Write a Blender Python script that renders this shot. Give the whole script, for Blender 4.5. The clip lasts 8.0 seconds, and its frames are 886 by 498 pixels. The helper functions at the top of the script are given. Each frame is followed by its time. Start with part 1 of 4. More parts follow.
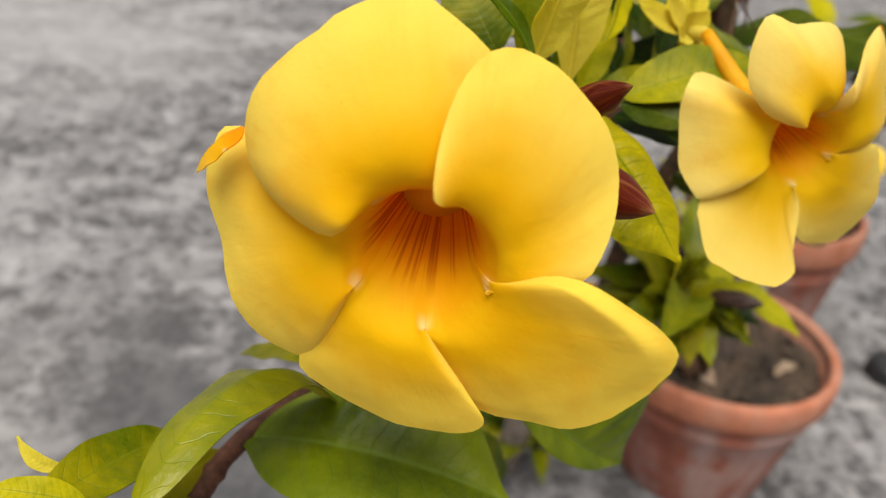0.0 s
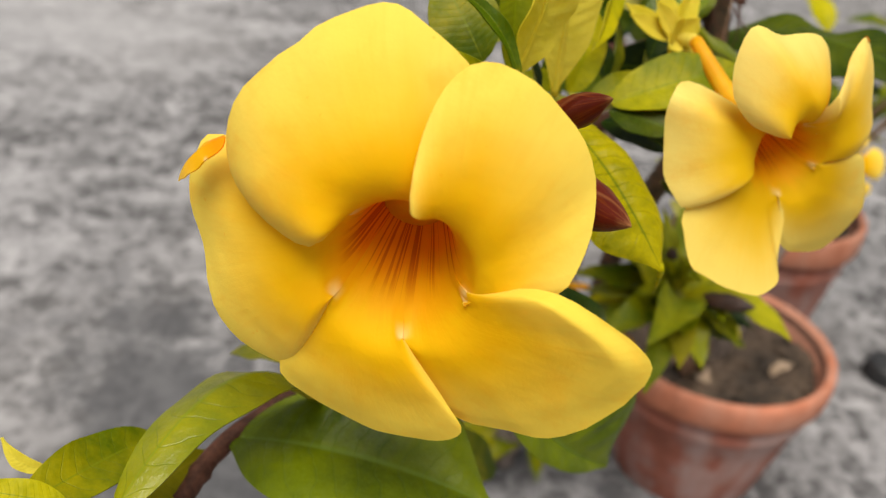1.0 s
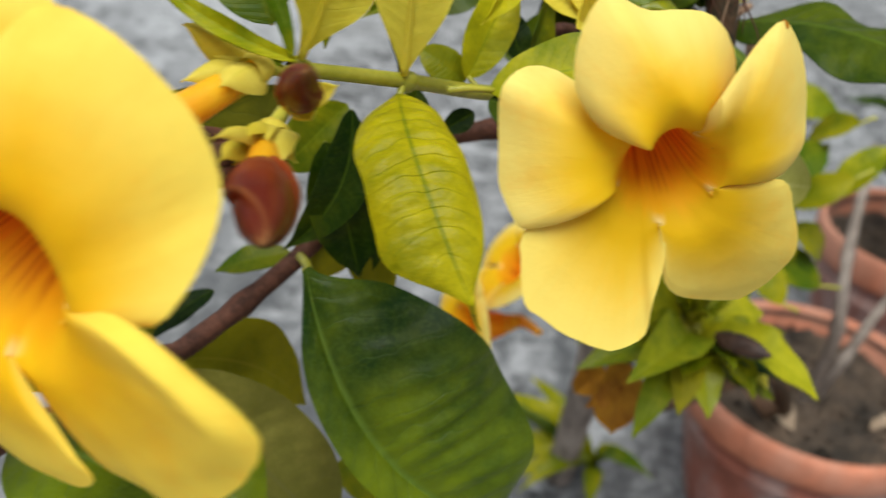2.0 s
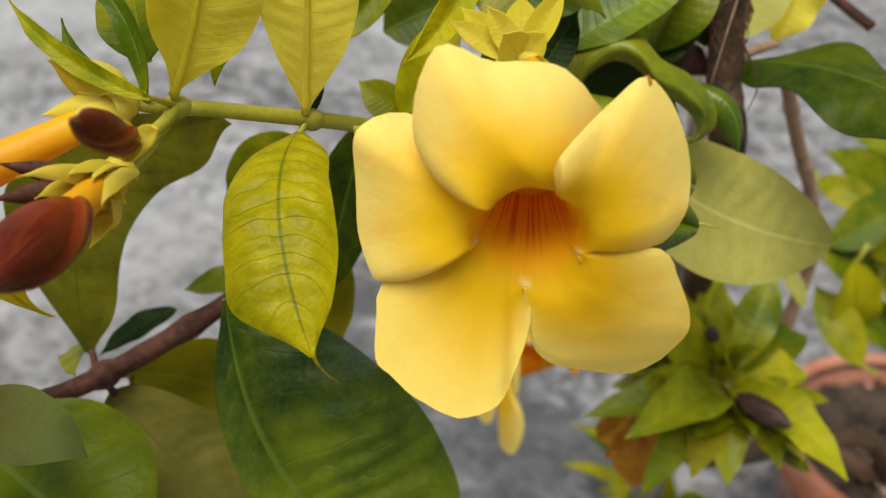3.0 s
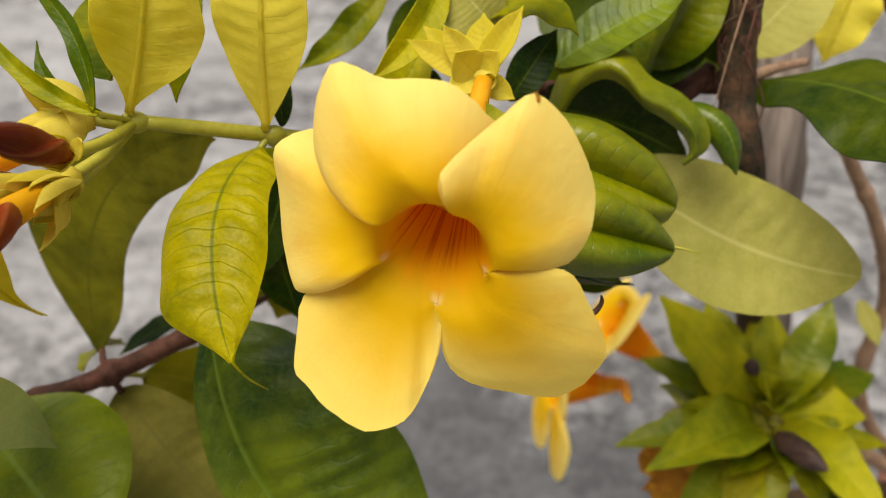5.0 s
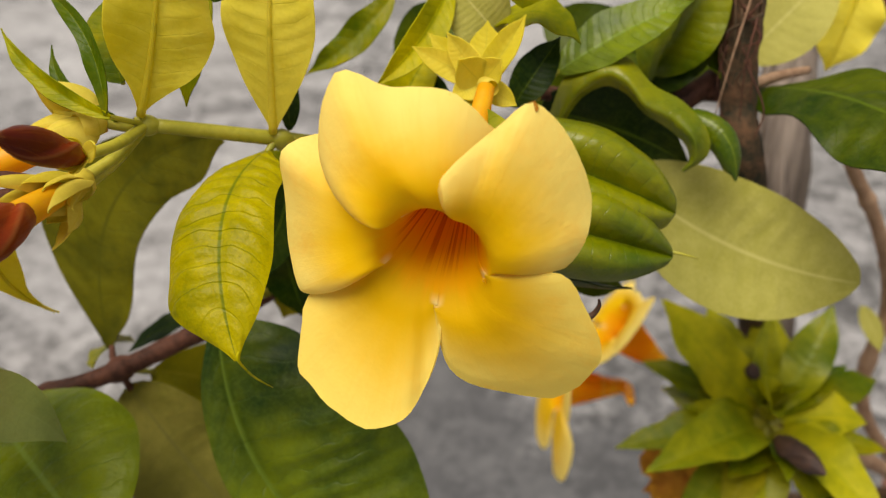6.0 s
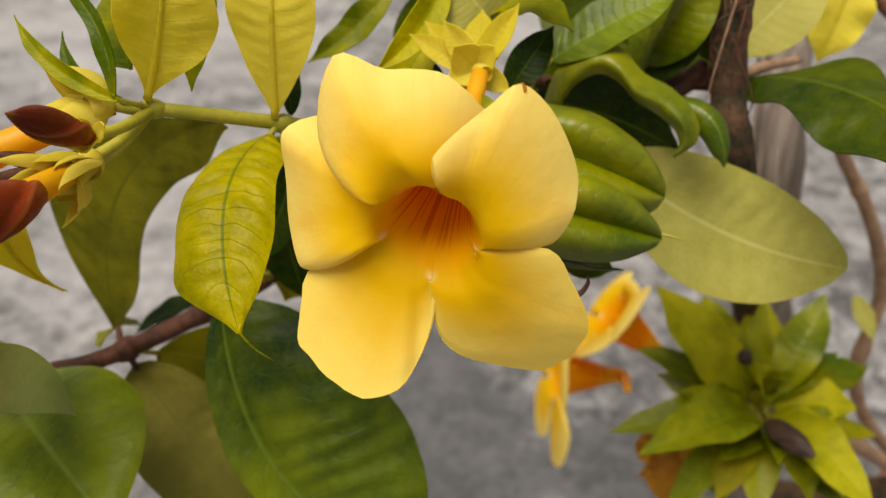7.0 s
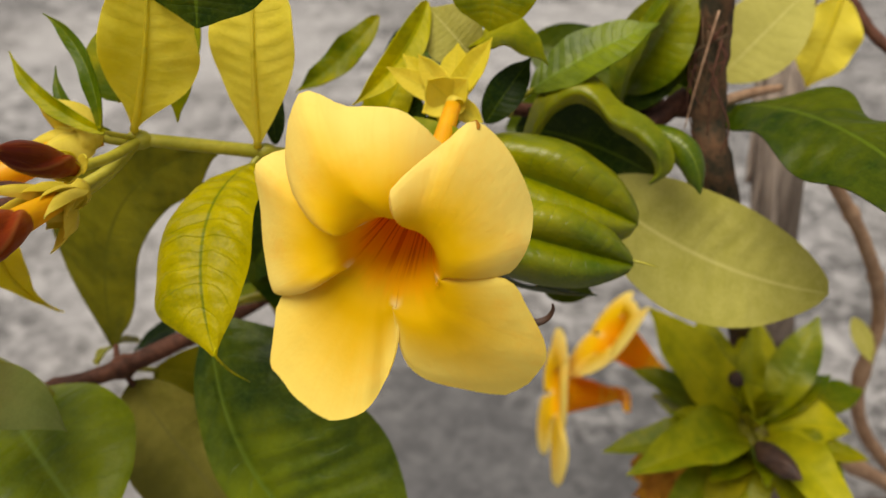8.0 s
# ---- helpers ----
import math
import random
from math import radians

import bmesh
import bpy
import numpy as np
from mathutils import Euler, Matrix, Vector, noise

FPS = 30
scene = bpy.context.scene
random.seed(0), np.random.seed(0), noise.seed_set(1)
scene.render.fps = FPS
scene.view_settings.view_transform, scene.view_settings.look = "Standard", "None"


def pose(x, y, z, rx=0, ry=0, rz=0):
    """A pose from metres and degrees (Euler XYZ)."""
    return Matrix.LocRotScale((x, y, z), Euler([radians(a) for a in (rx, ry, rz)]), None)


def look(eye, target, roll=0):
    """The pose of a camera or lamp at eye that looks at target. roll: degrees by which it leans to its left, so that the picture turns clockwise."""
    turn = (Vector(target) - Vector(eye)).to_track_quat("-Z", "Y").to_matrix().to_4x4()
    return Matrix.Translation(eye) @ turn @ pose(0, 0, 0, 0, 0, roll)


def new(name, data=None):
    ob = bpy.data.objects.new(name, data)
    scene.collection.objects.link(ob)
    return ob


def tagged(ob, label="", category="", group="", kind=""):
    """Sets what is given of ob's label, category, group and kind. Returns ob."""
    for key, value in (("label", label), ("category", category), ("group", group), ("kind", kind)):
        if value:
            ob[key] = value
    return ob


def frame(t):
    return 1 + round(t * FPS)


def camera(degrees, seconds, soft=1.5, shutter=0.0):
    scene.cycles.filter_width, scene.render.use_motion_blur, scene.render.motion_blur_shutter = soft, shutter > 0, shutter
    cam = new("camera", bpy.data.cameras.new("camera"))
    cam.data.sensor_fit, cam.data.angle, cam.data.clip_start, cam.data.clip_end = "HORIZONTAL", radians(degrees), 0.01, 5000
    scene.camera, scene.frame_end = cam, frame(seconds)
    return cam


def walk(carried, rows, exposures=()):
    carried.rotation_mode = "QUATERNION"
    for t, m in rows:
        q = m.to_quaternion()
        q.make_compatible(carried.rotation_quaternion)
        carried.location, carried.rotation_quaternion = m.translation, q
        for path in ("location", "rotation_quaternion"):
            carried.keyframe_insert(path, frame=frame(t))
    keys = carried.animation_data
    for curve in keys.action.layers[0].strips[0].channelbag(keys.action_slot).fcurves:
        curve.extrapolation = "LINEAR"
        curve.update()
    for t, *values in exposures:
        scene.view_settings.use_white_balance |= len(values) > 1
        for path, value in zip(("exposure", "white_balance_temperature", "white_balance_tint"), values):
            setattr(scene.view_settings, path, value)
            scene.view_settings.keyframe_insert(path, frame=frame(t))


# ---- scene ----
cam = camera(54.7, 8.0, 1.2, 0.5)
PATH = [
    (0, (-0.1133, -0.2844, 0.8281), (-0.1302, 0.5828, 0.3303), 5.28),
    (0.5, (-0.1074, -0.2856, 0.8313), (-0.1279, 0.5791, 0.3295), 5.24),
    (1, (-0.1077, -0.2833, 0.8335), (-0.1266, 0.5793, 0.3279), 5.86),
    (1.2, (-0.0959, -0.2701, 0.8261), (-0.1229, 0.5946, 0.3245), 5.94),
    (1.5, (-0.0645, -0.2418, 0.8216), (-0.1377, 0.6029, 0.2914), 5.82),
    (1.7, (-0.0430, -0.2296, 0.8205), (-0.1558, 0.6098, 0.2889), 6.18),
    (2, (-0.0036, -0.2128, 0.8196), (-0.2039, 0.6100, 0.2877), 5.35),
    (2.2, (0.0155, -0.1987, 0.8215), (-0.2172, 0.6083, 0.2787), 4.59),
    (3.3, (0.0793, -0.1601, 0.8298), (-0.3376, 0.5834, 0.3070), 1.84),
    (3.5, (0.0895, -0.1504, 0.8306), (-0.3513, 0.5847, 0.3155), 0.89),
    (4, (0.1128, -0.1396, 0.8339), (-0.3701, 0.5787, 0.3329), -0.38),
    (4.5, (0.1131, -0.1438, 0.8306), (-0.3932, 0.5528, 0.3223), -1.04),
    (5, (0.1158, -0.1412, 0.8291), (-0.4008, 0.5441, 0.3158), -1.05),
    (6.5, (0.1231, -0.1461, 0.8340), (-0.4039, 0.5314, 0.3209), -0.79),
    (7, (0.1297, -0.1506, 0.8326), (-0.3997, 0.5242, 0.3183), -0.83),
    (7.5, (0.1440, -0.1561, 0.8380), (-0.3984, 0.5110, 0.3273), -1.09),
    (8, (0.1474, -0.1437, 0.8408), (-0.4120, 0.5167, 0.3399), -1.60),
]
# the clip's camera darkens a little at first, then brightens, and cools for a moment
EXPOSURES = ((0.0, 0.37, 6500, 10), (1.0, 0.40, 6500, 10), (1.5, 0.11, 6400, 9), (2.0, 0.47, 5850, 3), (2.2, 0.35, 5750, 1), (3.3, 0.40, 6400, 9), (3.6, 0.42, 6500, 10), (5.0, 0.45, 6600, 10), (6.4, 0.38, 6850, 10), (8.0, 0.34, 6900, 10))
walk(cam, [(t, look(eye, target, roll)) for t, eye, target, roll in PATH], EXPOSURES)

# ---- light: soft, overcast daylight ----
SKY, SUN = 0.071, 3.45
world = bpy.data.worlds.new("world")
scene.world = world
world.use_nodes = True
wn = world.node_tree
wn.nodes.clear()
sky = wn.nodes.new("ShaderNodeTexSky")
sky.sky_type, sky.sun_disc, sky.sun_elevation, sky.sun_rotation = "NISHITA", False, radians(68), radians(179)
hue = wn.nodes.new("ShaderNodeHueSaturation")
hue.inputs["Saturation"].default_value = 0.1
back = wn.nodes.new("ShaderNodeBackground")
back.inputs["Strength"].default_value = SKY
out = wn.nodes.new("ShaderNodeOutputWorld")
wn.links.new(sky.outputs[0], hue.inputs["Color"])
wn.links.new(hue.outputs[0], back.inputs["Color"])
wn.links.new(back.outputs[0], out.inputs["Surface"])
sun = new("sun", bpy.data.lights.new("sun", "SUN"))
sun.data.energy, sun.data.angle, sun.data.color = SUN, radians(42), (1.0, 0.94, 0.85)
sun.matrix_world = look((0.02, -0.95, 2.35), (0, 0, 0))
cam.data.dof.use_dof = True
cam.data.dof.focus_distance, cam.data.dof.aperture_fstop = 0.235, 11.0


# ---- materials ----
class Mat:
    """A node material under construction."""

    def __init__(self, name):
        self.m = bpy.data.materials.new(name)
        self.m.use_nodes = True
        self.t = self.m.node_tree
        self.b = self.t.nodes["Principled BSDF"]
        self.o = self.t.nodes["Material Output"]

    def put(self, socket, value):
        if isinstance(value, bpy.types.NodeSocket):
            self.t.links.new(value, socket)
        elif isinstance(value, tuple) and len(value) == 3 and socket.type == "RGBA":
            socket.default_value = (*value, 1)
        else:
            socket.default_value = value

    def math(self, op, a, b=0.0, c=0.0):
        n = self.t.nodes.new("ShaderNodeMath")
        n.operation = op
        for k, v in enumerate((a, b, c)):
            self.put(n.inputs[k], v)
        return n.outputs[0]

    def step(self, x, lo, hi):
        n = self.t.nodes.new("ShaderNodeMapRange")
        n.interpolation_type = "SMOOTHSTEP"
        self.put(n.inputs["Value"], x)
        self.put(n.inputs["From Min"], lo)
        self.put(n.inputs["From Max"], hi)
        return n.outputs["Result"]

    def mix(self, f, a, b, blend="MIX"):
        n = self.t.nodes.new("ShaderNodeMix")
        n.data_type, n.blend_type = "RGBA", blend
        self.put(n.inputs[0], f)
        self.put(n.inputs[6], a)
        self.put(n.inputs[7], b)
        return n.outputs[2]

    def noise(self, scale, detail=4.0, rough=0.55, stretch=(1, 1, 1), coords="Object", distort=0.0):
        tc = self.t.nodes.new("ShaderNodeTexCoord")
        mp = self.t.nodes.new("ShaderNodeMapping")
        mp.inputs["Scale"].default_value = stretch
        n = self.t.nodes.new("ShaderNodeTexNoise")
        n.inputs["Scale"].default_value, n.inputs["Detail"].default_value = scale, detail
        n.inputs["Roughness"].default_value, n.inputs["Distortion"].default_value = rough, distort
        self.t.links.new(tc.outputs[coords], mp.inputs[0])
        self.t.links.new(mp.outputs[0], n.inputs["Vector"])
        return n.outputs["Fac"]

    def uv(self):
        tc = self.t.nodes.new("ShaderNodeTexCoord")
        sp = self.t.nodes.new("ShaderNodeSeparateXYZ")
        self.t.links.new(tc.outputs["UV"], sp.inputs[0])
        return sp.outputs[0], sp.outputs[1]

    def random(self):
        return self.t.nodes.new("ShaderNodeObjectInfo").outputs["Random"]

    def bump(self, height, strength, distance):
        n = self.t.nodes.new("ShaderNodeBump")
        n.inputs["Strength"].default_value, n.inputs["Distance"].default_value = strength, distance
        self.t.links.new(height, n.inputs["Height"])
        self.t.links.new(n.outputs[0], self.b.inputs["Normal"])
        return n.outputs[0]

    def done(self, color, rough=0.6, thin=0.0, thin_color=None, **kw):
        """thin: the share of light that comes through, as in leaves and petals."""
        self.put(self.b.inputs["Base Color"], color)
        self.put(self.b.inputs["Roughness"], rough)
        for k, v in kw.items():
            self.put(self.b.inputs[k.replace("_", " ")], v)
        if thin:
            tr = self.t.nodes.new("ShaderNodeBsdfTranslucent")
            self.put(tr.inputs["Color"], thin_color or color)
            mx = self.t.nodes.new("ShaderNodeMixShader")
            mx.inputs[0].default_value = thin
            self.t.links.new(self.b.outputs[0], mx.inputs[1])
            self.t.links.new(tr.outputs[0], mx.inputs[2])
            self.t.links.new(mx.outputs[0], self.o.inputs["Surface"])
        return self.m


def leaf_material(name, low, high, vein, rough=0.42, thin=0.25, patch=0.5, relief=0.5, mark=0.16, quilt=0.30, gloss=0.15, spread=30):
    """low, high: the leaf's two colours, mixed in soft patches; vein: the colour of its veins; mark: how plainly they show."""
    m = Mat(name)
    s, v = m.uv()
    side = m.math("ABSOLUTE", m.math("MULTIPLY_ADD", v, 2.0, -1.0))
    wob = m.noise(45, 2)
    run = m.math("ADD", m.math("MULTIPLY_ADD", s, 12.0, m.math("MULTIPLY", m.math("POWER", side, 1.35), -1.1)), m.math("MULTIPLY", wob, 2.0))
    saw = m.math("ABSOLUTE", m.math("SUBTRACT", m.math("FRACT", run), 0.5))
    lateral = m.math("MULTIPLY", m.step(saw, 0.452, 0.5), m.math("MULTIPLY", m.math("SUBTRACT", 1.0, m.step(side, 0.7, 1.0)), m.math("SUBTRACT", 1.0, m.step(s, 0.80, 0.95))))
    net = m.step(m.noise(420, 2, 0.5, (1, 1, 1), "Object", 1.5), 0.42, 0.5)
    blotch = m.math("ADD", m.math("MULTIPLY", m.noise(spread, 4, 0.6), 0.8), m.math("MULTIPLY", m.noise(4.3 * spread, 4, 0.65), 0.35))
    blotch = m.math("ADD", blotch, m.math("MULTIPLY_ADD", m.random(), 0.26, -0.20))
    blotch = m.math("ADD", blotch, m.math("MULTIPLY", lateral, -0.05))
    c = m.mix(m.step(blotch, patch - 0.24, patch + 0.24), low, high)
    fine = m.noise(900, 3, 0.7)
    c = m.mix(0.14, c, m.mix(fine, (0, 0, 0), (1, 1, 1)), "OVERLAY")
    c = m.mix(m.math("MULTIPLY", m.math("SUBTRACT", 1.0, net), 0.13), c, vein)
    c = m.mix(m.math("MULTIPLY", lateral, mark), c, vein)
    c = m.mix(m.math("MULTIPLY", m.math("SUBTRACT", 1.0, m.step(side, 0.010, 0.05)), 0.75), c, vein)
    h = m.math("ADD", m.math("MULTIPLY", lateral, -0.16), m.math("MULTIPLY_ADD", fine, 0.12, m.math("MULTIPLY_ADD", m.noise(150, 3, 0.6), 1.0, m.math("MULTIPLY", saw, -quilt))))
    m.bump(h, relief, 0.0010)
    return m.done(c, m.math("MULTIPLY_ADD", fine, 0.2, rough - 0.04), thin, c, Specular_IOR_Level=gloss)


def petal_material(name, deep, warm, yellow, pale, lines=0.62, shift=0.0):
    """Colours from the throat outwards: along a petal 0 to 0.3 is the funnel, the rest the open lobe; shift: how much sooner the throat turns yellow."""
    m = Mat(name)
    s, v = m.uv()
    edge = m.math("ABSOLUTE", m.math("MULTIPLY_ADD", v, 2.0, -1.0))
    tc = m.t.nodes.new("ShaderNodeCombineXYZ")
    m.put(tc.inputs[0], m.math("MULTIPLY", s, 1.6))
    m.put(tc.inputs[1], m.math("MULTIPLY", v, 11.0))
    m.put(tc.inputs[2], m.math("MULTIPLY", m.random(), 30.0))
    fibre = m.t.nodes.new("ShaderNodeTexNoise")
    fibre.inputs["Scale"].default_value, fibre.inputs["Detail"].default_value = 1.0, 3.0
    m.t.links.new(tc.outputs[0], fibre.inputs["Vector"])
    fibre = fibre.outputs["Fac"]
    vein = m.noise(1.0, 4, 0.6, (3.0, 40.0, 1.0), "UV", 0.5)
    soft = m.noise(45, 3)
    at = m.math("ADD", s, m.math("MULTIPLY_ADD", fibre, 0.12, m.math("MULTIPLY_ADD", soft, 0.16, shift - 0.14)))
    c = m.mix(m.step(at, 0.10, 0.24), deep, warm)
    c = m.mix(m.step(at, 0.23, 0.36), c, yellow)
    c = m.mix(m.step(at, 0.45, 1.02), c, pale)
    c = m.mix(m.math("MULTIPLY", m.math("MULTIPLY", m.step(edge, 0.75, 1.0), m.step(s, 0.5, 0.7)), 0.3), c, pale)
    line = m.math("MULTIPLY", m.step(fibre, 0.52, 0.57), m.math("SUBTRACT", 1.0, m.step(s, 0.14 - shift, 0.27 - shift)))
    c = m.mix(m.math("MULTIPLY", line, lines), c, (0.55, 0.072, 0.002))
    white = m.math("MULTIPLY", m.step(edge, 0.66, 1.0), m.math("MULTIPLY", m.step(s, 0.25, 0.30), m.math("SUBTRACT", 1.0, m.step(s, 0.30, 0.345))))
    c = m.mix(m.math("MULTIPLY", white, 0.6), c, (0.95, 0.85, 0.45))
    c = m.mix(m.math("MULTIPLY", m.step(vein, 0.45, 0.75), 0.09), c, warm)
    spot = m.step(m.noise(330, 2, 0.5), 0.74, 0.80)
    c = m.mix(m.math("MULTIPLY", spot, 0.3), c, warm)
    blot = m.math("MULTIPLY", m.step(m.noise(70, 4, 0.6), 0.5, 0.72), 0.22)
    c = m.mix(blot, c, warm)
    fine = m.noise(700, 3, 0.6)
    m.bump(m.math("ADD", m.math("MULTIPLY", vein, 0.2), m.math("MULTIPLY_ADD", soft, 0.8, m.math("MULTIPLY_ADD", m.noise(160, 3, 0.6), 0.6, m.math("MULTIPLY", fine, 0.15)))), 0.5, 0.0010)
    return m.done(c, 0.55, 0.42, c, Specular_IOR_Level=0.09)


def plain_material(name, low, high, scale, rough=0.6, relief=0.4, depth=0.001, stretch=(1, 1, 1), thin=0.0, fine=6.0, **kw):
    m = Mat(name)
    a, b = m.noise(scale, 5, 0.62, stretch), m.noise(scale * fine, 4, 0.65, stretch)
    f = m.math("ADD", m.math("MULTIPLY", a, 0.65), m.math("MULTIPLY", b, 0.35))
    c = m.mix(m.step(f, 0.34, 0.66), low, high)
    m.bump(f, relief, depth)
    return m.done(c, rough, thin, None, **kw)


def bud_material():
    """Red-brown, orange where the tube ends, with fine lines along it."""
    m = Mat("red_brown_bud")
    round_it, along = m.uv()
    soft, line = m.noise(130, 4, 0.6), m.noise(1.0, 3, 0.6, (26.0, 2.0, 1.0), "UV", 0.4)
    at = m.math("ADD", along, m.math("MULTIPLY_ADD", soft, 0.3, m.math("MULTIPLY_ADD", line, 0.2, -0.25)))
    c = m.mix(m.step(at, 0.0, 0.24), (0.36, 0.080, 0.007), (0.20, 0.030, 0.006))
    c = m.mix(m.step(at, 0.20, 0.75), c, (0.085, 0.011, 0.005))
    c = m.mix(m.step(at, 0.86, 1.0), c, (0.22, 0.10, 0.035))
    c = m.mix(m.math("MULTIPLY", m.step(line, 0.5, 0.7), 0.25), c, (0.36, 0.10, 0.012))
    lap = m.math("FRACT", m.math("MULTIPLY", m.math("MULTIPLY_ADD", along, 0.55, round_it), 2.0))
    c = m.mix(m.math("MULTIPLY", m.math("MULTIPLY", m.step(lap, 0.88, 0.92), m.math("SUBTRACT", 1.0, m.step(lap, 0.93, 0.98))), 0.16), c, (0.52, 0.24, 0.07))
    m.bump(m.math("ADD", soft, line), 0.25, 0.0006)
    return m.done(c, 0.38, 0.06, c, Specular_IOR_Level=0.10)


def concrete_material():
    m = Mat("rough_concrete")
    big, mid = m.noise(1.1, 3, 0.5), m.noise(6.5, 4, 0.55, (1, 1.0, 1), "Object", 0.5)
    small, grit = m.noise(26, 4, 0.6, (1, 1, 1), "Object", 0.4), m.noise(240, 3, 0.7)
    f = m.math("ADD", m.math("MULTIPLY", mid, 0.22), m.math("MULTIPLY_ADD", small, 0.42, m.math("MULTIPLY", m.noise(75, 4, 0.65, (1, 1, 1), "Object", 0.6), 0.36)))
    c = m.mix(m.step(f, 0.42, 0.58), (0.066, 0.064, 0.065), (0.26, 0.254, 0.258))
    worn = m.math("MULTIPLY", m.step(m.noise(12, 5, 0.6, (1, 1, 1), "Object", 0.8), 0.52, 0.66), 0.6)
    c = m.mix(worn, c, (0.42, 0.41, 0.414))
    c = m.mix(m.math("MULTIPLY", m.step(big, 0.45, 0.62), 0.3), c, (0.22, 0.21, 0.205))
    # Broad pale patches; the dark one paints the plant's shade into the concrete.
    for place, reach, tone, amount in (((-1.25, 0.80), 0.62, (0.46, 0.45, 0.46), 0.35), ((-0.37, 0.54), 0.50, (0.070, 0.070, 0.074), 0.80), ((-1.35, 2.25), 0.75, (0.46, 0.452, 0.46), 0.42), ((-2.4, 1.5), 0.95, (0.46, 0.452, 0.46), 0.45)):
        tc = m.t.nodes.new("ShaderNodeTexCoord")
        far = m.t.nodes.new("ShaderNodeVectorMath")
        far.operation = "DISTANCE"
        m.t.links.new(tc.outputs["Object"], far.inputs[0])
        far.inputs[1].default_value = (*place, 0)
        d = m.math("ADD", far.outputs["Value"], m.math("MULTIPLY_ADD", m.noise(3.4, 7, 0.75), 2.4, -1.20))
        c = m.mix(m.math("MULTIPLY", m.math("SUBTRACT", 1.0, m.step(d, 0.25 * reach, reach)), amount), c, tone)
    c = m.mix(0.2, c, m.mix(grit, (0, 0, 0), (1, 1, 1)), "OVERLAY")
    m.bump(m.math("ADD", m.math("MULTIPLY", f, 1.0), m.math("MULTIPLY", grit, 0.25)), 0.4, 0.010)
    return m.done(c, 0.9, Specular_IOR_Level=0.2)


def terracotta_material(name, clay, dust):
    m = Mat(name)
    a, b, g = m.noise(9, 5, 0.6), m.noise(42, 5, 0.65), m.noise(350, 3, 0.7)
    streak = m.noise(16, 4, 0.6, (1, 1, 0.25))
    c = m.mix(m.step(b, 0.35, 0.7), clay, tuple(0.7 * k for k in clay))
    c = m.mix(m.math("MULTIPLY", m.step(m.math("ADD", m.math("MULTIPLY", a, 0.5), m.math("MULTIPLY", streak, 0.5)), 0.42, 0.58), 0.8), c, dust)
    c = m.mix(0.2, c, m.mix(g, (0, 0, 0), (1, 1, 1)), "OVERLAY")
    m.bump(m.math("ADD", b, m.math("MULTIPLY", g, 0.4)), 0.3, 0.002)
    return m.done(c, 0.85, Specular_IOR_Level=0.2)


PETAL = petal_material("yellow_petal", (0.95, 0.30, 0.002), (0.92, 0.45, 0.002), (0.94, 0.58, 0.003), (0.97, 0.79, 0.13), 0.75)
PETAL_BACK = petal_material("petal_back", (0.95, 0.38, 0.003), (0.94, 0.45, 0.004), (0.92, 0.56, 0.01), (0.94, 0.70, 0.10), 0.0)
PETAL_PALE = petal_material("pale_yellow_petal", (0.95, 0.31, 0.002), (0.91, 0.46, 0.003), (0.89, 0.60, 0.006), (0.94, 0.80, 0.23), 0.7)
PETAL_LOW = petal_material("yellow_lower_petal", (0.95, 0.34, 0.002), (0.92, 0.47, 0.002), (0.92, 0.575, 0.003), (0.96, 0.76, 0.10), 0.7, 0.035)
# Darker than PETAL_PALE: shade on the lower petals is put into their colour.
PETAL_PALE_SHADED = petal_material("shaded_lower_petal", (0.95, 0.35, 0.002), (0.91, 0.48, 0.003), (0.78, 0.50, 0.004), (0.88, 0.72, 0.16), 0.65, 0.045)
TUBE = plain_material("orange_tube", (0.92, 0.43, 0.004), (0.94, 0.56, 0.008), 40, 0.45, thin=0.4)
DARK = leaf_material("dark_green_leaf", (0.010, 0.030, 0.0), (0.080, 0.10, 0.0), (0.10, 0.15, 0.006), 0.36, 0.2, 0.60)
GREEN = leaf_material("green_leaf", (0.060, 0.105, 0.0), (0.34, 0.295, 0.0), (0.18, 0.21, 0.004), 0.36, 0.25, 0.54, 0.5, 0.25)
LIME = leaf_material("yellow_green_leaf", (0.125, 0.165, 0.0), (0.52, 0.455, 0.0), (0.19, 0.24, 0.002), 0.42, 0.28, 0.5, 0.5, 0.10)
QUILT = leaf_material("quilted_leaf", (0.058, 0.085, 0.0), (0.41, 0.345, 0.0), (0.085, 0.13, 0.002), 0.36, 0.26, 0.52, 0.85, 0.20, 0.75, 0.14)
YELLOW = leaf_material("pale_yellow_leaf", (0.79, 0.69, 0.035), (0.91, 0.81, 0.12), (0.70, 0.64, 0.06), 0.5, 0.60, 0.46, 0.6, 0.35)
OLIVE = leaf_material("olive_leaf_back", (0.19, 0.175, 0.0), (0.34, 0.29, 0.004), (0.30, 0.26, 0.012), 0.55, 0.28, 0.5)
PALE = leaf_material("pale_leaf_back", (0.38, 0.355, 0.06), (0.53, 0.49, 0.12), (0.66, 0.61, 0.20), 0.55, 0.34, 0.5, 0.5, 0.22)
DULL = leaf_material("matt_green_leaf", (0.135, 0.195, 0.03), (0.34, 0.39, 0.10), (0.30, 0.35, 0.09), 0.45, 0.2, 0.5, 0.3, 0.1, 0.1, 0.25, 14)
HAZE = leaf_material("grey_olive_leaf_back", (0.18, 0.165, 0.022), (0.33, 0.29, 0.055), (0.20, 0.18, 0.04), 0.6, 0.22, 0.5)
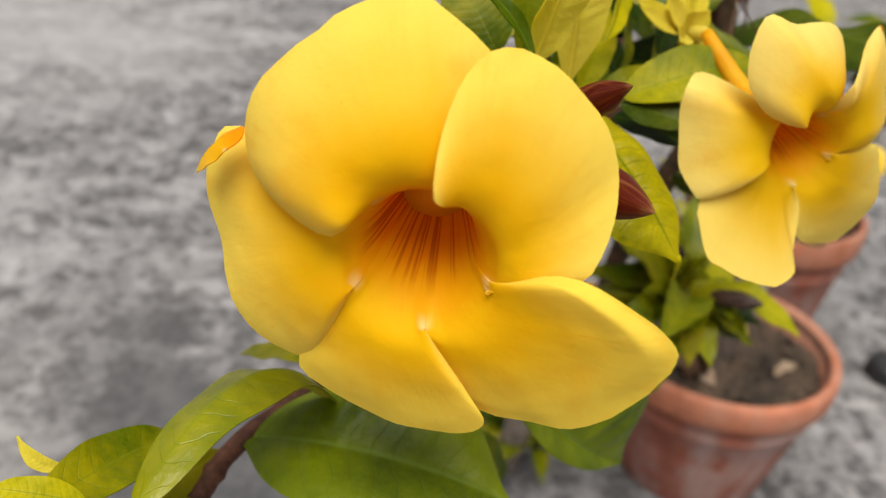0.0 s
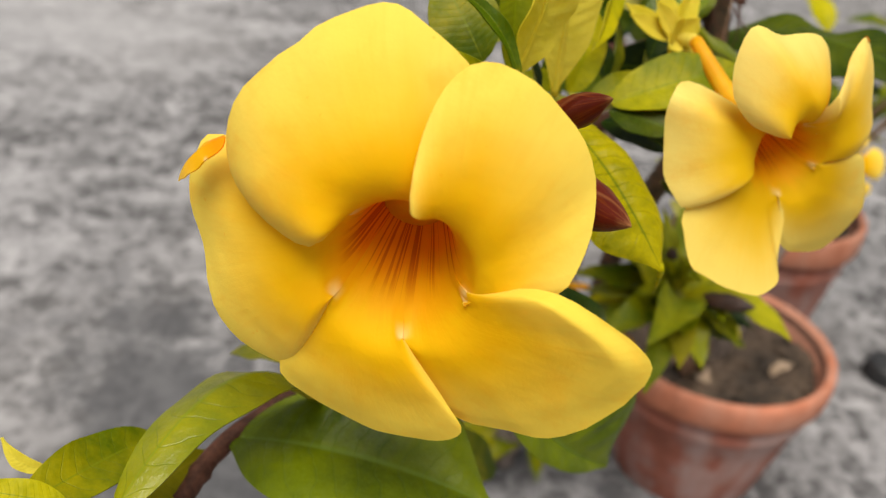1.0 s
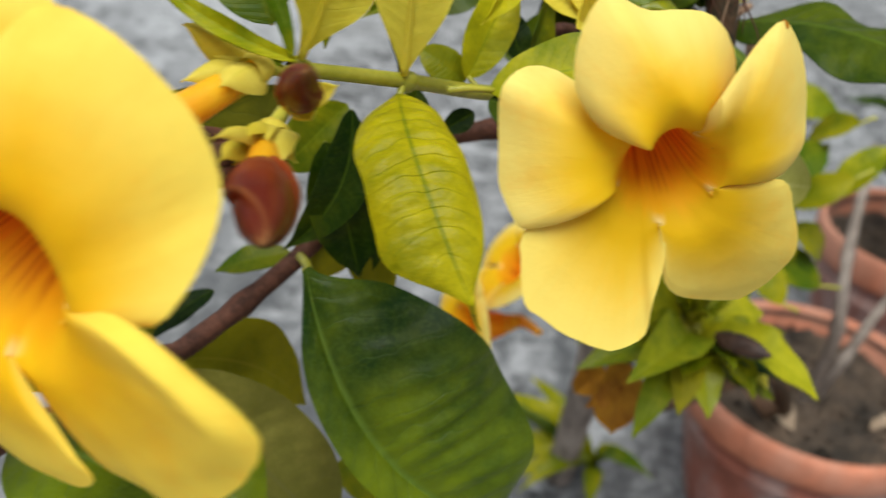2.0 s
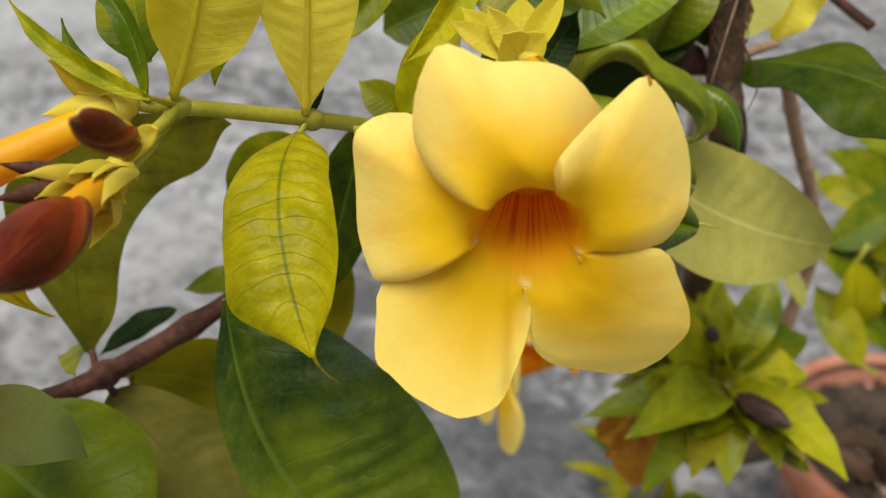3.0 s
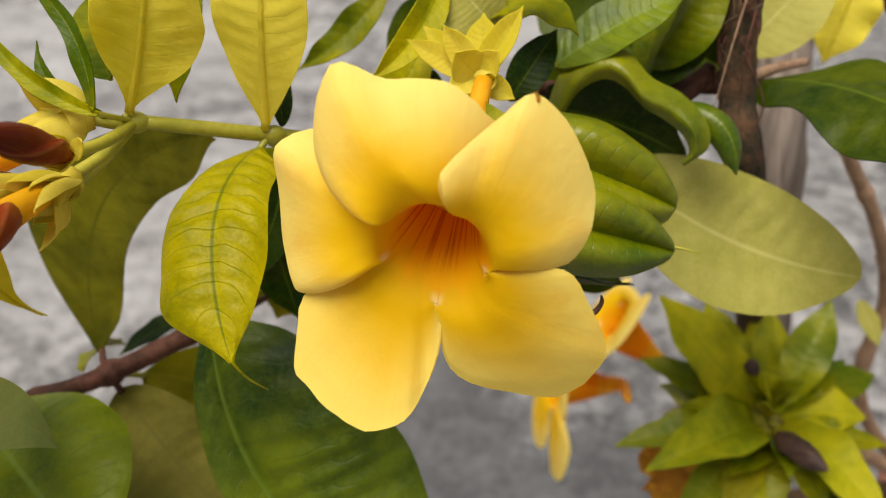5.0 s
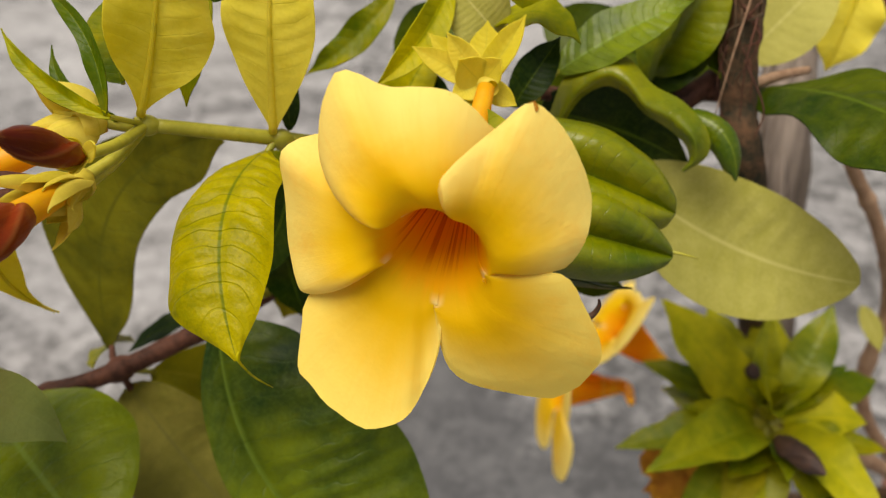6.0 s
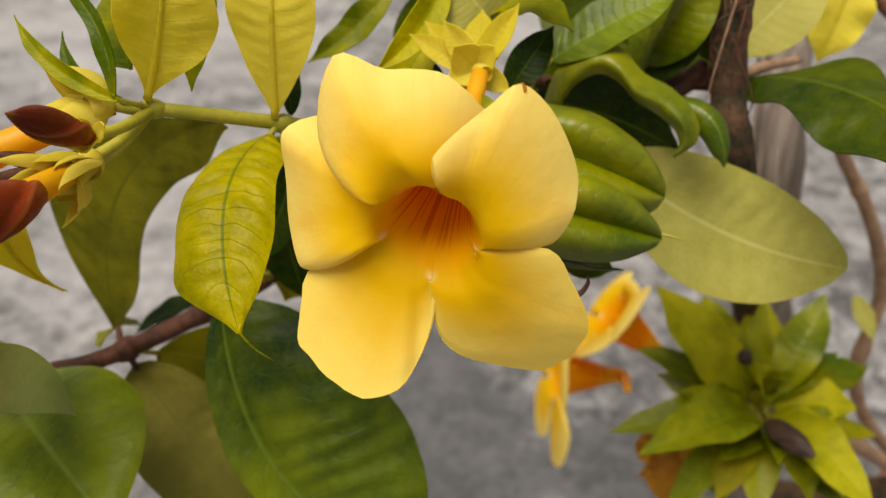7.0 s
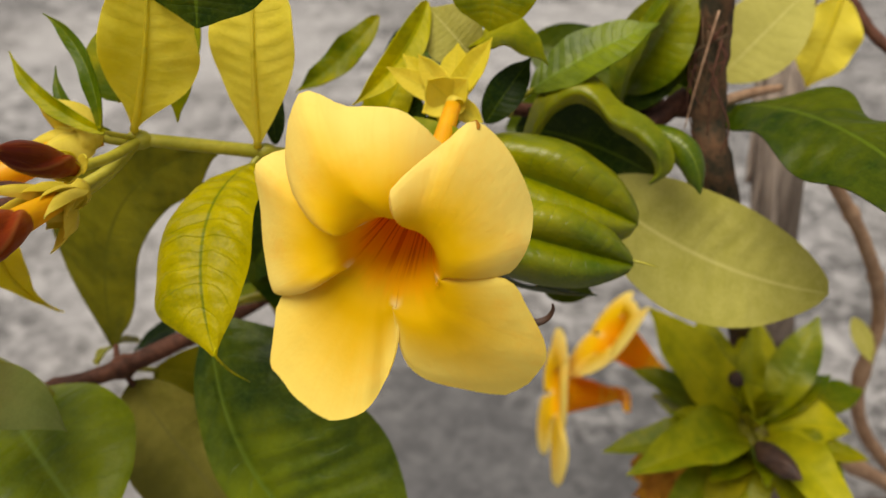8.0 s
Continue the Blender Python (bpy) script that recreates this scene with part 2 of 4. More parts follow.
# Darker than OLIVE: the hanging leaf's shade is put into the colour.
OLIVE_SHADED = leaf_material("shaded_olive_leaf_back", (0.040, 0.045, 0.0), (0.135, 0.125, 0.002), (0.070, 0.072, 0.002), 0.55, 0.20, 0.52)
GLOSSY = leaf_material("glossy_green_leaf", (0.006, 0.036, 0.0), (0.215, 0.265, 0.0), (0.17, 0.25, 0.03), 0.32, 0.16, 0.58, 0.8, 0.20, 0.5, 0.24, 13)
FOLD = leaf_material("thick_green_leaf", (0.045, 0.085, 0.0), (0.30, 0.285, 0.0), (0.17, 0.22, 0.01), 0.28, 0.14, 0.52, 0.6, 0.25, 0.3, 0.36, 16)
BRIGHT = leaf_material("fresh_green_leaf", (0.105, 0.165, 0.0), (0.42, 0.395, 0.0), (0.24, 0.30, 0.01), 0.36, 0.25, 0.53, 0.6, 0.22, 0.5, 0.38)
FRESH = leaf_material("pale_green_leaf", (0.17, 0.21, 0.002), (0.54, 0.48, 0.008), (0.30, 0.33, 0.01), 0.45, 0.30, 0.52, 0.5, 0.12)
RUST = leaf_material("withered_orange_leaf", (0.30, 0.10, 0.012), (0.62, 0.30, 0.02), (0.35, 0.14, 0.02), 0.7, 0.25, 0.5)
HUSK = leaf_material("dry_tan_leaf", (0.20, 0.135, 0.085), (0.36, 0.27, 0.19), (0.16, 0.10, 0.06), 0.8, 0.1, 0.5)
SEPAL = leaf_material("yellow_green_sepal", (0.62, 0.50, 0.025), (0.80, 0.67, 0.11), (0.66, 0.56, 0.05), 0.45, 0.40, 0.5, 0.25, 0.06, 0.1)
BUD = bud_material()
DRY = plain_material("dry_brown_husk", (0.020, 0.008, 0.005), (0.070, 0.030, 0.014), 80, 0.6, 0.5)
STEM = plain_material("green_stem", (0.26, 0.25, 0.012), (0.42, 0.37, 0.035), 60, 0.45, 0.3)
BARK = plain_material("brown_bark", (0.032, 0.013, 0.008), (0.125, 0.050, 0.030), 70, 0.7, 0.6, 0.001, Specular_IOR_Level=0.2)
FIBRE = plain_material("mossy_bark", (0.013, 0.015, 0.004), (0.13, 0.060, 0.024), 90, 0.85, 0.8, 0.002)
TWIG = plain_material("tan_bark", (0.22, 0.12, 0.065), (0.40, 0.25, 0.15), 80, 0.7, 0.5, 0.001)
GREYWOOD = plain_material("weathered_grey_wood", (0.085, 0.060, 0.046), (0.36, 0.29, 0.24), 60, 0.85, 0.7, 0.003, (1, 1, 0.05))
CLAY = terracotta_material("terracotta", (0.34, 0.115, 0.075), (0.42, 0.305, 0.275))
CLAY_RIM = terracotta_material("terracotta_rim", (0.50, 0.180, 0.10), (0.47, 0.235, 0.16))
DARK_CLAY = plain_material("dark_inner_clay", (0.055, 0.028, 0.020), (0.15, 0.075, 0.05), 30, 0.9, 0.6, 0.003)
SOIL = plain_material("potting_soil", (0.010, 0.007, 0.004), (0.10, 0.066, 0.042), 26, 0.95, 0.9, 0.006)
CONCRETE = concrete_material()
RUBBER = plain_material("black_plastic", (0.01, 0.01, 0.011), (0.03, 0.03, 0.03), 30, 0.5)


# ---- building helpers ----
def part(name, bm, material, parent, label=""):
    """Links a bmesh, whose points stand in world metres, as one mesh under a thing or a part."""
    me = bpy.data.meshes.new(name)
    bm.to_mesh(me)
    bm.free()
    for p in me.polygons:
        p.use_smooth = True
    for mt in material if isinstance(material, tuple) else (material,):
        me.materials.append(mt)
    ob = new(name, me)
    if parent is not None:
        ob.parent = parent
        if parent.type == "EMPTY":
            ob.matrix_parent_inverse = parent.matrix_basis.inverted()
    return tagged(ob, label)


def thing(name, place, label, category, group="", kind=""):
    ob = new(name)
    ob.empty_display_size = 0.05
    ob.location = place
    return tagged(ob, label, category, group, kind)


def thicken(ob, depth, offset=-1.0, swap=0):
    mod = ob.modifiers.new("thickness", "SOLIDIFY")
    mod.thickness, mod.offset, mod.material_offset, mod.material_offset_rim = depth, offset, swap, 0
    mod = ob.modifiers.new("crisp_rim", "EDGE_SPLIT")
    mod.use_edge_angle, mod.use_edge_sharp, mod.split_angle = True, False, radians(62)
    return ob


def sheet(bm, rows, cols, point):
    """A grid of faces over s and v in 0..1, with UVs (s, v)."""
    layer = bm.loops.layers.uv.verify()
    grid = [[bm.verts.new(point(i / rows, j / cols)) for j in range(cols + 1)] for i in range(rows + 1)]
    for i in range(rows):
        for j in range(cols):
            f = bm.faces.new((grid[i][j], grid[i + 1][j], grid[i + 1][j + 1], grid[i][j + 1]))
            for loop, (a, b) in zip(f.loops, ((i, j), (i + 1, j), (i + 1, j + 1), (i, j + 1))):
                loop[layer].uv = (a / rows, b / cols)
    return bm


def smooth(x):
    x = min(1.0, max(0.0, x))
    return x * x * (3 - 2 * x)


def spline(points, steps):
    """A Catmull-Rom line through the points."""
    p = [Vector(q) for q in points]
    p = [2 * p[0] - p[1], *p, 2 * p[-1] - p[-2]]
    line = []
    for k in range(1, len(p) - 2):
        a, b, c, d = p[k - 1 : k + 3]
        for n in range(steps):
            t = n / steps
            line.append(0.5 * (2 * b + (c - a) * t + (2 * a - 5 * b + 4 * c - d) * t * t + (3 * b - a - 3 * c + d) * t**3))
    return [*line, p[-2]]


def tube(points, r0, r1, steps=6, sides=8, rough=0.06, nodes=0, flat=1.0):
    """A tapered round stem along a line, slightly uneven, with swollen nodes."""
    line = spline(points, steps)
    bm = bmesh.new()
    layer = bm.loops.layers.uv.verify()
    rings, side = [], None
    for i, c in enumerate(line):
        d = (line[min(i + 1, len(line) - 1)] - line[max(i - 1, 0)]).normalized()
        side = (d.orthogonal() if side is None else side - d * side.dot(d)).normalized()
        up = d.cross(side)
        t = i / (len(line) - 1)
        r = r0 + (r1 - r0) * t
        if nodes:
            r *= 1 + 0.28 * math.exp(-(((t * nodes) % 1.0 - 0.5) / 0.06) ** 2)
        ring = []
        for k in range(sides):
            a = math.tau * k / sides
            q = r * (1 + rough * noise.noise(c * 180 + Vector((k * 3.1, 0, 0))))
            ring.append(bm.verts.new(c + side * (q * math.cos(a)) + up * (q * flat * math.sin(a))))
        rings.append(ring)
    for i in range(len(rings) - 1):
        for k in range(sides):
            f = bm.faces.new((rings[i][k], rings[i][(k + 1) % sides], rings[i + 1][(k + 1) % sides], rings[i + 1][k]))
            for loop, (a, b) in zip(f.loops, ((i, k), (i, k + 1), (i + 1, k + 1), (i + 1, k))):
                loop[layer].uv = (b / sides, a / len(rings))
    bm.faces.new(rings[0][::-1])
    bm.faces.new(rings[-1])
    return bm


def lathe(axis_from, axis_to, profile, sides=20, ridge=0.0, ridges=5):
    """A body of revolution: profile rows of (share of the axis, radius)."""
    a, b = Vector(axis_from), Vector(axis_to)
    d = (b - a).normalized()
    u = d.orthogonal().normalized()
    w = d.cross(u)
    bm = bmesh.new()
    layer = bm.loops.layers.uv.verify()
    rings = []
    for t, r in profile:
        c = a + (b - a) * t
        ring = []
        for k in range(sides):
            g = math.tau * k / sides
            q = r * (1 + ridge * math.cos(ridges * g))
            ring.append(bm.verts.new(c + u * (q * math.cos(g)) + w * (q * math.sin(g))))
        rings.append(ring)
    for i in range(len(rings) - 1):
        for k in range(sides):
            f = bm.faces.new((rings[i][k], rings[i][(k + 1) % sides], rings[i + 1][(k + 1) % sides], rings[i + 1][k]))
            for loop, (x, y) in zip(f.loops, ((i, k), (i, k + 1), (i + 1, k + 1), (i + 1, k))):
                loop[layer].uv = (y / sides, x / (len(rings) - 1))
    return bm


# ---- plant parts ----
def leaf(plant, base, tip, width, face, mats=(GREEN, OLIVE), arc=0.06, fold=0.15, wave=0.012, bend=0.0,
         root=None, belly=0.85, sharp=0.8, curl=0.0, puff=0.0, waves=2.5, name="leaf", label="", rib=True, rows=22, cols=10, taper=0.5, quilt=0.0, sides=None, stalk=STEM):
    """A leaf from base to tip. face: the way its upper side looks; arc: how far it arches to that side; fold: how its halves rise;
    curl: how its halves roll in; puff: how each half swells; quilt: how the blade swells between its side veins; root: where its stalk meets the stem; taper: how much its end is drawn in;
    sides: half widths of either side at even steps from base to tip, as shares."""
    base, tip, face = Vector(base), Vector(tip), Vector(face)
    length = (tip - base).length
    x = (tip - base) / length
    face = (face - x * face.dot(x)).normalized()
    side = face.cross(x)
    seed = noise.noise(base * 91) * 9

    def middle(s):
        h = 4 * s * (1 - s)
        return base + x * (length * s) + face * (length * (arc * h)) + side * (length * bend * h)

    def half(s, q=1):
        if sides:
            row = sides[1] if q > 0 else sides[0]
            k = s * (len(row) - 1)
            i = min(int(k), len(row) - 2)
            a, b, c, d = row[max(i - 1, 0)], row[i], row[i + 1], row[min(i + 2, len(row) - 1)]
            t = k - i
            return 0.5 * width * max(0.004, 0.5 * (2 * b + (c - a) * t + (2 * a - 5 * b + 4 * c - d) * t * t + (3 * b - a - 3 * c + d) * t**3))
        neck = 1 - taper * smooth((s - 0.78) / 0.2)
        return 0.5 * width * neck * max(0.0, math.sin(math.pi * s**belly)) ** sharp + 0.0006 * (1 - s)

    def point(s, v):
        q = 2 * v - 1
        w = half(s, q)
        a = abs(q)
        ang = curl * a
        across = w * (math.sin(ang) / curl if abs(curl) > 1e-3 else a)
        lift = w * ((1 - math.cos(ang)) / curl if abs(curl) > 1e-3 else 0.0) + fold * w * a + puff * w * math.sin(math.pi * min(1.0, a)) ** 0.8
        lift += quilt * w * math.sin(math.pi * min(1.0, a)) * math.cos(math.tau * (12 * s - 1.1 * a**1.35 + 0.6 * noise.noise(Vector((s * 5, q, seed))))) * smooth((0.97 - s) / 0.2)
        ripple = wave * length * a * a * math.sin(waves * math.tau * s + seed + (1.3 if q > 0 else 0.0)) * (w / (0.5 * width + 1e-6))
        grain = 0.004 * length * noise.noise(Vector((s * 6 + seed, q * 2, seed)))
        return middle(s) + side * math.copysign(across, q) + face * (lift + ripple + grain * a)

    ob = part(name, sheet(bmesh.new(), rows, cols, point), mats, plant, label)
    thicken(ob, 0.0004 + 0.0025 * width, -1.0, 1 if len(mats) > 1 else 0)
    if rib:
        line = [middle(s) + face * (0.0004 if mats[0] is YELLOW else -0.0006 - 0.008 * width) for s in (0.0, 0.15, 0.3, 0.5, 0.7, 0.85, 0.97)]
        part("midrib", tube(line, 0.0005 + (0.032 if mats[0] is YELLOW else 0.010) * width, 0.0002 + 0.003 * width, 3, 6, 0.0), YELLOW if mats[0] is YELLOW else PALE if mats[0] in (PALE, OLIVE) else STEM, ob)
    if root is not None:
        r = Vector(root)
        mid = (r + base) / 2 + face * (0.08 * (r - base).length)
        part("leaf_stalk", tube((r, mid, base + x * (0.02 * length)), 0.0010 + 0.018 * width, 0.0006 + 0.015 * width, 4, 7), stalk, ob)
    return ob


def bud(plant, base, tip, radius, mat=BUD, name="flower_bud", label="closed red-brown flower bud"):
    """A closed bud: petals wound over one another, each edge standing a little proud."""
    a, b = Vector(base), Vector(tip)
    d = (b - a).normalized()
    u = (Vector((0, 0, 1)) - d * d.z).normalized()
    w = d.cross(u)
    size = (b - a).length
    prof = ((0.0, 0.45), (0.08, 0.62), (0.2, 0.86), (0.36, 1.0), (0.52, 0.98), (0.68, 0.82), (0.82, 0.52), (0.93, 0.25), (0.98, 0.10), (1.0, 0.02))
    bm = bmesh.new()
    layer = bm.loops.layers.uv.verify()
    rows, sides = 36, 60
    grid = []
    for i in range(rows + 1):
        t = i / rows
        k = next(n for n in range(len(prof) - 1) if t <= prof[n + 1][0] + 1e-9)
        q = (t - prof[k][0]) / (prof[k + 1][0] - prof[k][0])
        r = radius * (prof[k][1] + (prof[k + 1][1] - prof[k][1]) * q)
        c = a + (b - a) * t
        ring = []
        for n in range(sides):
            g = math.tau * n / sides
            lap = (2 * (g / math.tau + 0.55 * t)) % 1.0
            rise = 0.30 * (lap - 0.5) * smooth((1.0 - lap) / 0.10) * smooth(t / 0.12)
            f = r * (1 + rise + 0.03 * noise.noise(Vector((g, 4 * t, size * 400))))
            ring.append(bm.verts.new(c + u * (f * math.cos(g)) + w * (f * math.sin(g))))
        grid.append(ring)
    for i in range(rows):
        for n in range(sides):
            f = bm.faces.new((grid[i][n], grid[i][(n + 1) % sides], grid[i + 1][(n + 1) % sides], grid[i + 1][n]))
            for loop, (x, y) in zip(f.loops, ((i, n), (i, n + 1), (i + 1, n + 1), (i + 1, n))):
                loop[layer].uv = (y / sides, x / rows)
    return part(name, bm, mat, plant, label)


def cluster(plant, centre, axis, size, count, mats=(SEPAL, SEPAL), spread=0.9, seed=1, girth=0.0, label="yellow-green calyx with pointed sepals"):
    """A calyx: pointed sepals round one point."""
    rng = random.Random(seed)
    c, d = Vector(centre), Vector(axis).normalized()
    u = d.orthogonal().normalized()
    w = d.cross(u)
    body = part("calyx", lathe(c - d * size * 0.15, c + d * size * 0.15, [(0, 0.07 * size), (0.4, 0.13 * size), (0.8, 0.17 * size), (1, 0.10 * size)], 12), SEPAL, plant, label)
    for k in range(count):
        a = math.tau * (k + rng.uniform(-0.2, 0.2)) / count
        out = u * math.cos(a) + w * math.sin(a)
        ring = (0.45, 1.0, 1.5)[k % 3]
        way = (d + out * spread * ring * rng.uniform(0.7, 1.3)).normalized()
        leaf(body, c + out * max(girth, 0.08 * size), c + out * max(girth, 0.08 * size) + way * size * rng.uniform(0.7, 1.1), size * rng.uniform(0.42, 0.6), d - out * 0.6, mats,
             arc=-0.12, fold=0.35, wave=0.0, belly=0.75, sharp=1.0, name="sepal", rib=False, rows=10, cols=6)
    return body


def lobe_outline(a0, a1, tx, ty, tz, width, rim):
    """A plain oval petal outline in millimetres, from its clockwise base corner round the tip to the other."""
    mid = radians((a0 + a1) / 2)
    bx, by = 0.75 * rim * math.cos(mid), 0.75 * rim * math.sin(mid)
    dx, dy = tx - bx, ty - by
    rows = []
    for share, wide in ((0.30, -0.62), (0.60, -1.0), (0.88, -0.72), (1.0, 0.0), (0.88, 0.72), (0.60, 1.0), (0.30, 0.62)):
        k = width * wide / math.hypot(dx, dy)
        rows.append((bx + dx * share - dy * k, by + dy * share + dx * k, tz * share))
    return rows


def flower(plant, centre, axis, right, rim, petals, label, mat=PETAL, low=PETAL, lift=4.0, tube_to=None, seed=0, depth=30.0, rise=13.0, neck=0.19):
    """An allamanda flower, in millimetres in its own axes. centre: the middle of its face; axis: the way it faces; rim: the radius at which the petals part;
    petals: rows of (angles of the base from, to; how far the petal swells; its outline from the clockwise base corner round the tip to the other; where its edge turns back, how high the crease stands);
    lift: how far the rim stands forward; depth, rise: how far back and up the funnel runs."""
    c, az = Vector(centre), Vector(axis).normalized()
    ax = (Vector(right) - az * Vector(right).dot(az)).normalized()
    ay = az.cross(ax)

    def local(x, y, z):
        return c + (ax * x + ay * y + az * z) * 0.001

    prof = [(0.0, 1.0), (0.10, 0.86), (0.22, 0.75), (0.38, 0.66), (0.56, 0.57), (0.78, 0.47), (1.0, 0.34)]

    def funnel(t, a):
        """t from 0 where the petals part to 1 at the narrow end."""
        k = t * (len(prof) - 1)
        i = min(int(k), len(prof) - 2)
        r = rim * (prof[i][1] + (prof[i + 1][1] - prof[i][1]) * (k - i)) * (1 + 0.012 * math.sin(20 * a) * t)
        return Vector((r * math.cos(a), r * math.sin(a) + rise * t**1.3, lift - depth * (0.45 * t + 0.55 * t**1.6)))

    end, way = local(0, 0.80 * rise, lift - 0.80 * depth), local(0, 1.35 * rise, lift - 1.35 * depth)
    back = Vector(tube_to) if tube_to is not None else local(0, 1.7 * rise, -1.6 * depth)
    bloom = part("flower", tube((end, local(0, rise, lift - depth), way, back), 0.00050 * rim, 0.001 * neck * rim, 8, 18, 0.02), TUBE, plant, label)
    for n, (a0, a1, swell, outline, *more) in enumerate(petals):
        lo = (a0 + petals[n - 1][1] - (360 if petals[n - 1][1] > a0 + 180 else 0) + (360 if petals[n - 1][1] < a0 - 180 else 0)) / 2
        after = petals[(n + 1) % len(petals)][0]
        hi = (a1 + after - (360 if after > a1 + 180 else 0) + (360 if after < a1 - 180 else 0)) / 2
        line = spline([funnel(0.0, radians(a0)), *outline, funnel(0.0, radians(a1))], 16)
        size = max((q - line[0]).length for q in line)

        def lobe(u, v):
            free = smooth((u - 0.2) / 0.1)
            a = radians((lo + (hi - lo) * v) * (1 - free) + (a0 + (a1 - a0) * v) * free)
            lap = 1 - 0.045 * (v - 0.5) * free
            if u < 0.3:
                p = funnel(1 - u / 0.3, a)
                return local(p.x * lap, p.y * lap, p.z)
            g = (u - 0.3) / 0.7
            k = v * (len(line) - 1)
            i = min(int(k), len(line) - 2)
            edge = line[i].lerp(line[i + 1], k - i)
            base = funnel(0.0, a)
            base.x, base.y = base.x * lap, base.y * lap
            edge = base + (edge - base) * (1 + 0.022 * noise.noise(Vector((v * 9, 3, n + seed * 5))) + 0.008 * noise.noise(Vector((v * 31, 5, n + seed * 5))))
            p = base.lerp(edge, g**0.9)
            full = (0.10 + 0.90 * smooth(v / 0.48)) * (1 - 0.75 * max(0.0, (v - 0.72) / 0.28) ** 2)
            p.z += swell * full * math.sin(math.pi * g**0.62) ** 0.85
            p.z += size * g * (1 - 0.4 * g) * (0.034 * noise.noise(Vector((p.x * 0.045, p.y * 0.045, n + seed * 7))) + 0.012 * noise.noise(Vector((p.x * 0.14, p.y * 0.14, n + seed * 3))))
            if more:
                p.z += more[0] * smooth((v - 0.42) / 0.25) * smooth((1 - v) / 0.12) * (smooth(g / 0.80) - 1.5 * smooth((g - 0.80) / 0.2))
            p.z -= 0.007 * size * smooth((g - 0.8) / 0.2) * (1 + noise.noise(Vector((v * 6, 9, n + seed))))
            return local(*p)

        def eased(u, v):
            """The lower petals run into the throat without a crease."""
            share = smooth(1 - abs(u - 0.30) / 0.17) * smooth(min(v, 1 - v) / 0.2)
            if share <= 0 or low is mat:
                return lobe(u, v)
            near = [lobe(u + d, v) for d in (-0.12, -0.08, -0.04, 0.0, 0.04, 0.08, 0.12)]
            return lobe(u, v).lerp(sum(near, Vector()) / 7, share)

        ob = part("petal", sheet(bmesh.new(), 54, 34, eased if n in (0, 4) else lobe), (low if n in (0, 4) else mat, PETAL_BACK), bloom)
        thicken(ob, 0.0005, -1.0, 1)
    return bloom


def ribbon(plant, ribs, mats, label):
    """A rolled leaf: cross lines of three points each, smoothed both ways."""
    lines = [spline([Vector(r[k]) if k < 2 else Vector(r[1]).lerp(Vector(r[2]), 0.35) for r in ribs], 6) for k in range(3)]
    n = len(lines[0])
    rows = [spline((lines[0][i], lines[1][i], lines[2][i]), 5) for i in range(n)]
    ob = part("leaf", sheet(bmesh.new(), n - 1, 10, lambda s, v: rows[round(s * (n - 1))][round(v * 10)]), mats, plant, label)
    return thicken(ob, 0.0006, 0.0)


# ---- ground ----
def ground_point(s, v):
    x, y = -40 + 80 * s, -30 + 80 * v
    return Vector((x, y, 0))


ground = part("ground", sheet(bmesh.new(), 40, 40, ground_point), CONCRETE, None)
tagged(ground, "rough weathered grey concrete ground with pale worn patches and the plant's shade painted in", "ground", "", "structure")


# ---- clay pots ----
def clay_pot(place, radius, height, label, rim_mat=CLAY_RIM):
    pot = thing("flower_pot", place, label, "pot", "clay pots on the ground")
    x, y, z = place
    base, top = (x, y, z), (x, y, z + height)
    r, w, h = radius, 0.014, height
    outer = [(0.0, 0.02), (0.0, 0.66 * r), (0.03, 0.68 * r), (0.40, 0.80 * r), (0.64, 0.88 * r), (0.66, 0.905 * r), (0.70, 0.91 * r), (0.72, 0.895 * r), (0.83, 0.93 * r)]
    inner = [(0.83, 0.86 * r), (0.4, 0.74 * r), (0.08, 0.6 * r), (0.06, 0.02)]
    part("pot_body", lathe(base, top, outer + inner, 64), CLAY, pot)
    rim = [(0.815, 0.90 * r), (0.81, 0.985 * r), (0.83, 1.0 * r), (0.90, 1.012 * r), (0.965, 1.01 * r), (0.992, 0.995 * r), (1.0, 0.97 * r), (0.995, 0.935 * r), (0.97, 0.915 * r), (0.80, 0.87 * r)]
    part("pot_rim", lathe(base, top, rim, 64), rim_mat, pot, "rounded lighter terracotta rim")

    # thin inner lining in a darker clay colour
    part("inner_wall", lathe(base, top, [(0.84, 0.885 * r), (0.90, 0.898 * r), (0.965, 0.9115 * r)], 64), DARK_CLAY, pot, "darker inner wall")

    def crumb(s, v):
        g, q = math.tau * v, 0.895 * r * s
        p = Vector((x + q * math.cos(g), y + q * math.sin(g), z + h * 0.86))
        return p + Vector((0, 0, 0.012 * noise.noise(p * 22) + 0.008 * noise.noise(p * 70) + 0.004 * noise.noise(p * 190)))

    part("soil", sheet(bmesh.new(), 30, 72, crumb), SOIL, pot, "dry dark brown potting soil with crumbs")
    rng = random.Random(int(1000 * x))
    bm = bmesh.new()
    for k in range(170):
        g, q, s = rng.uniform(0, math.tau), 0.86 * r * math.sqrt(rng.random()), rng.uniform(0.0014, 0.005)
        m = Matrix.Translation((x + q * math.cos(g), y + q * math.sin(g), z + h * 0.86 + 0.004)) @ Matrix.Rotation(g * 3, 4, "X") @ Matrix.Diagonal((s, s * rng.uniform(0.6, 1.4), s * 0.8, 1))
        bmesh.ops.create_icosphere(bm, subdivisions=1, radius=1.0, matrix=m)
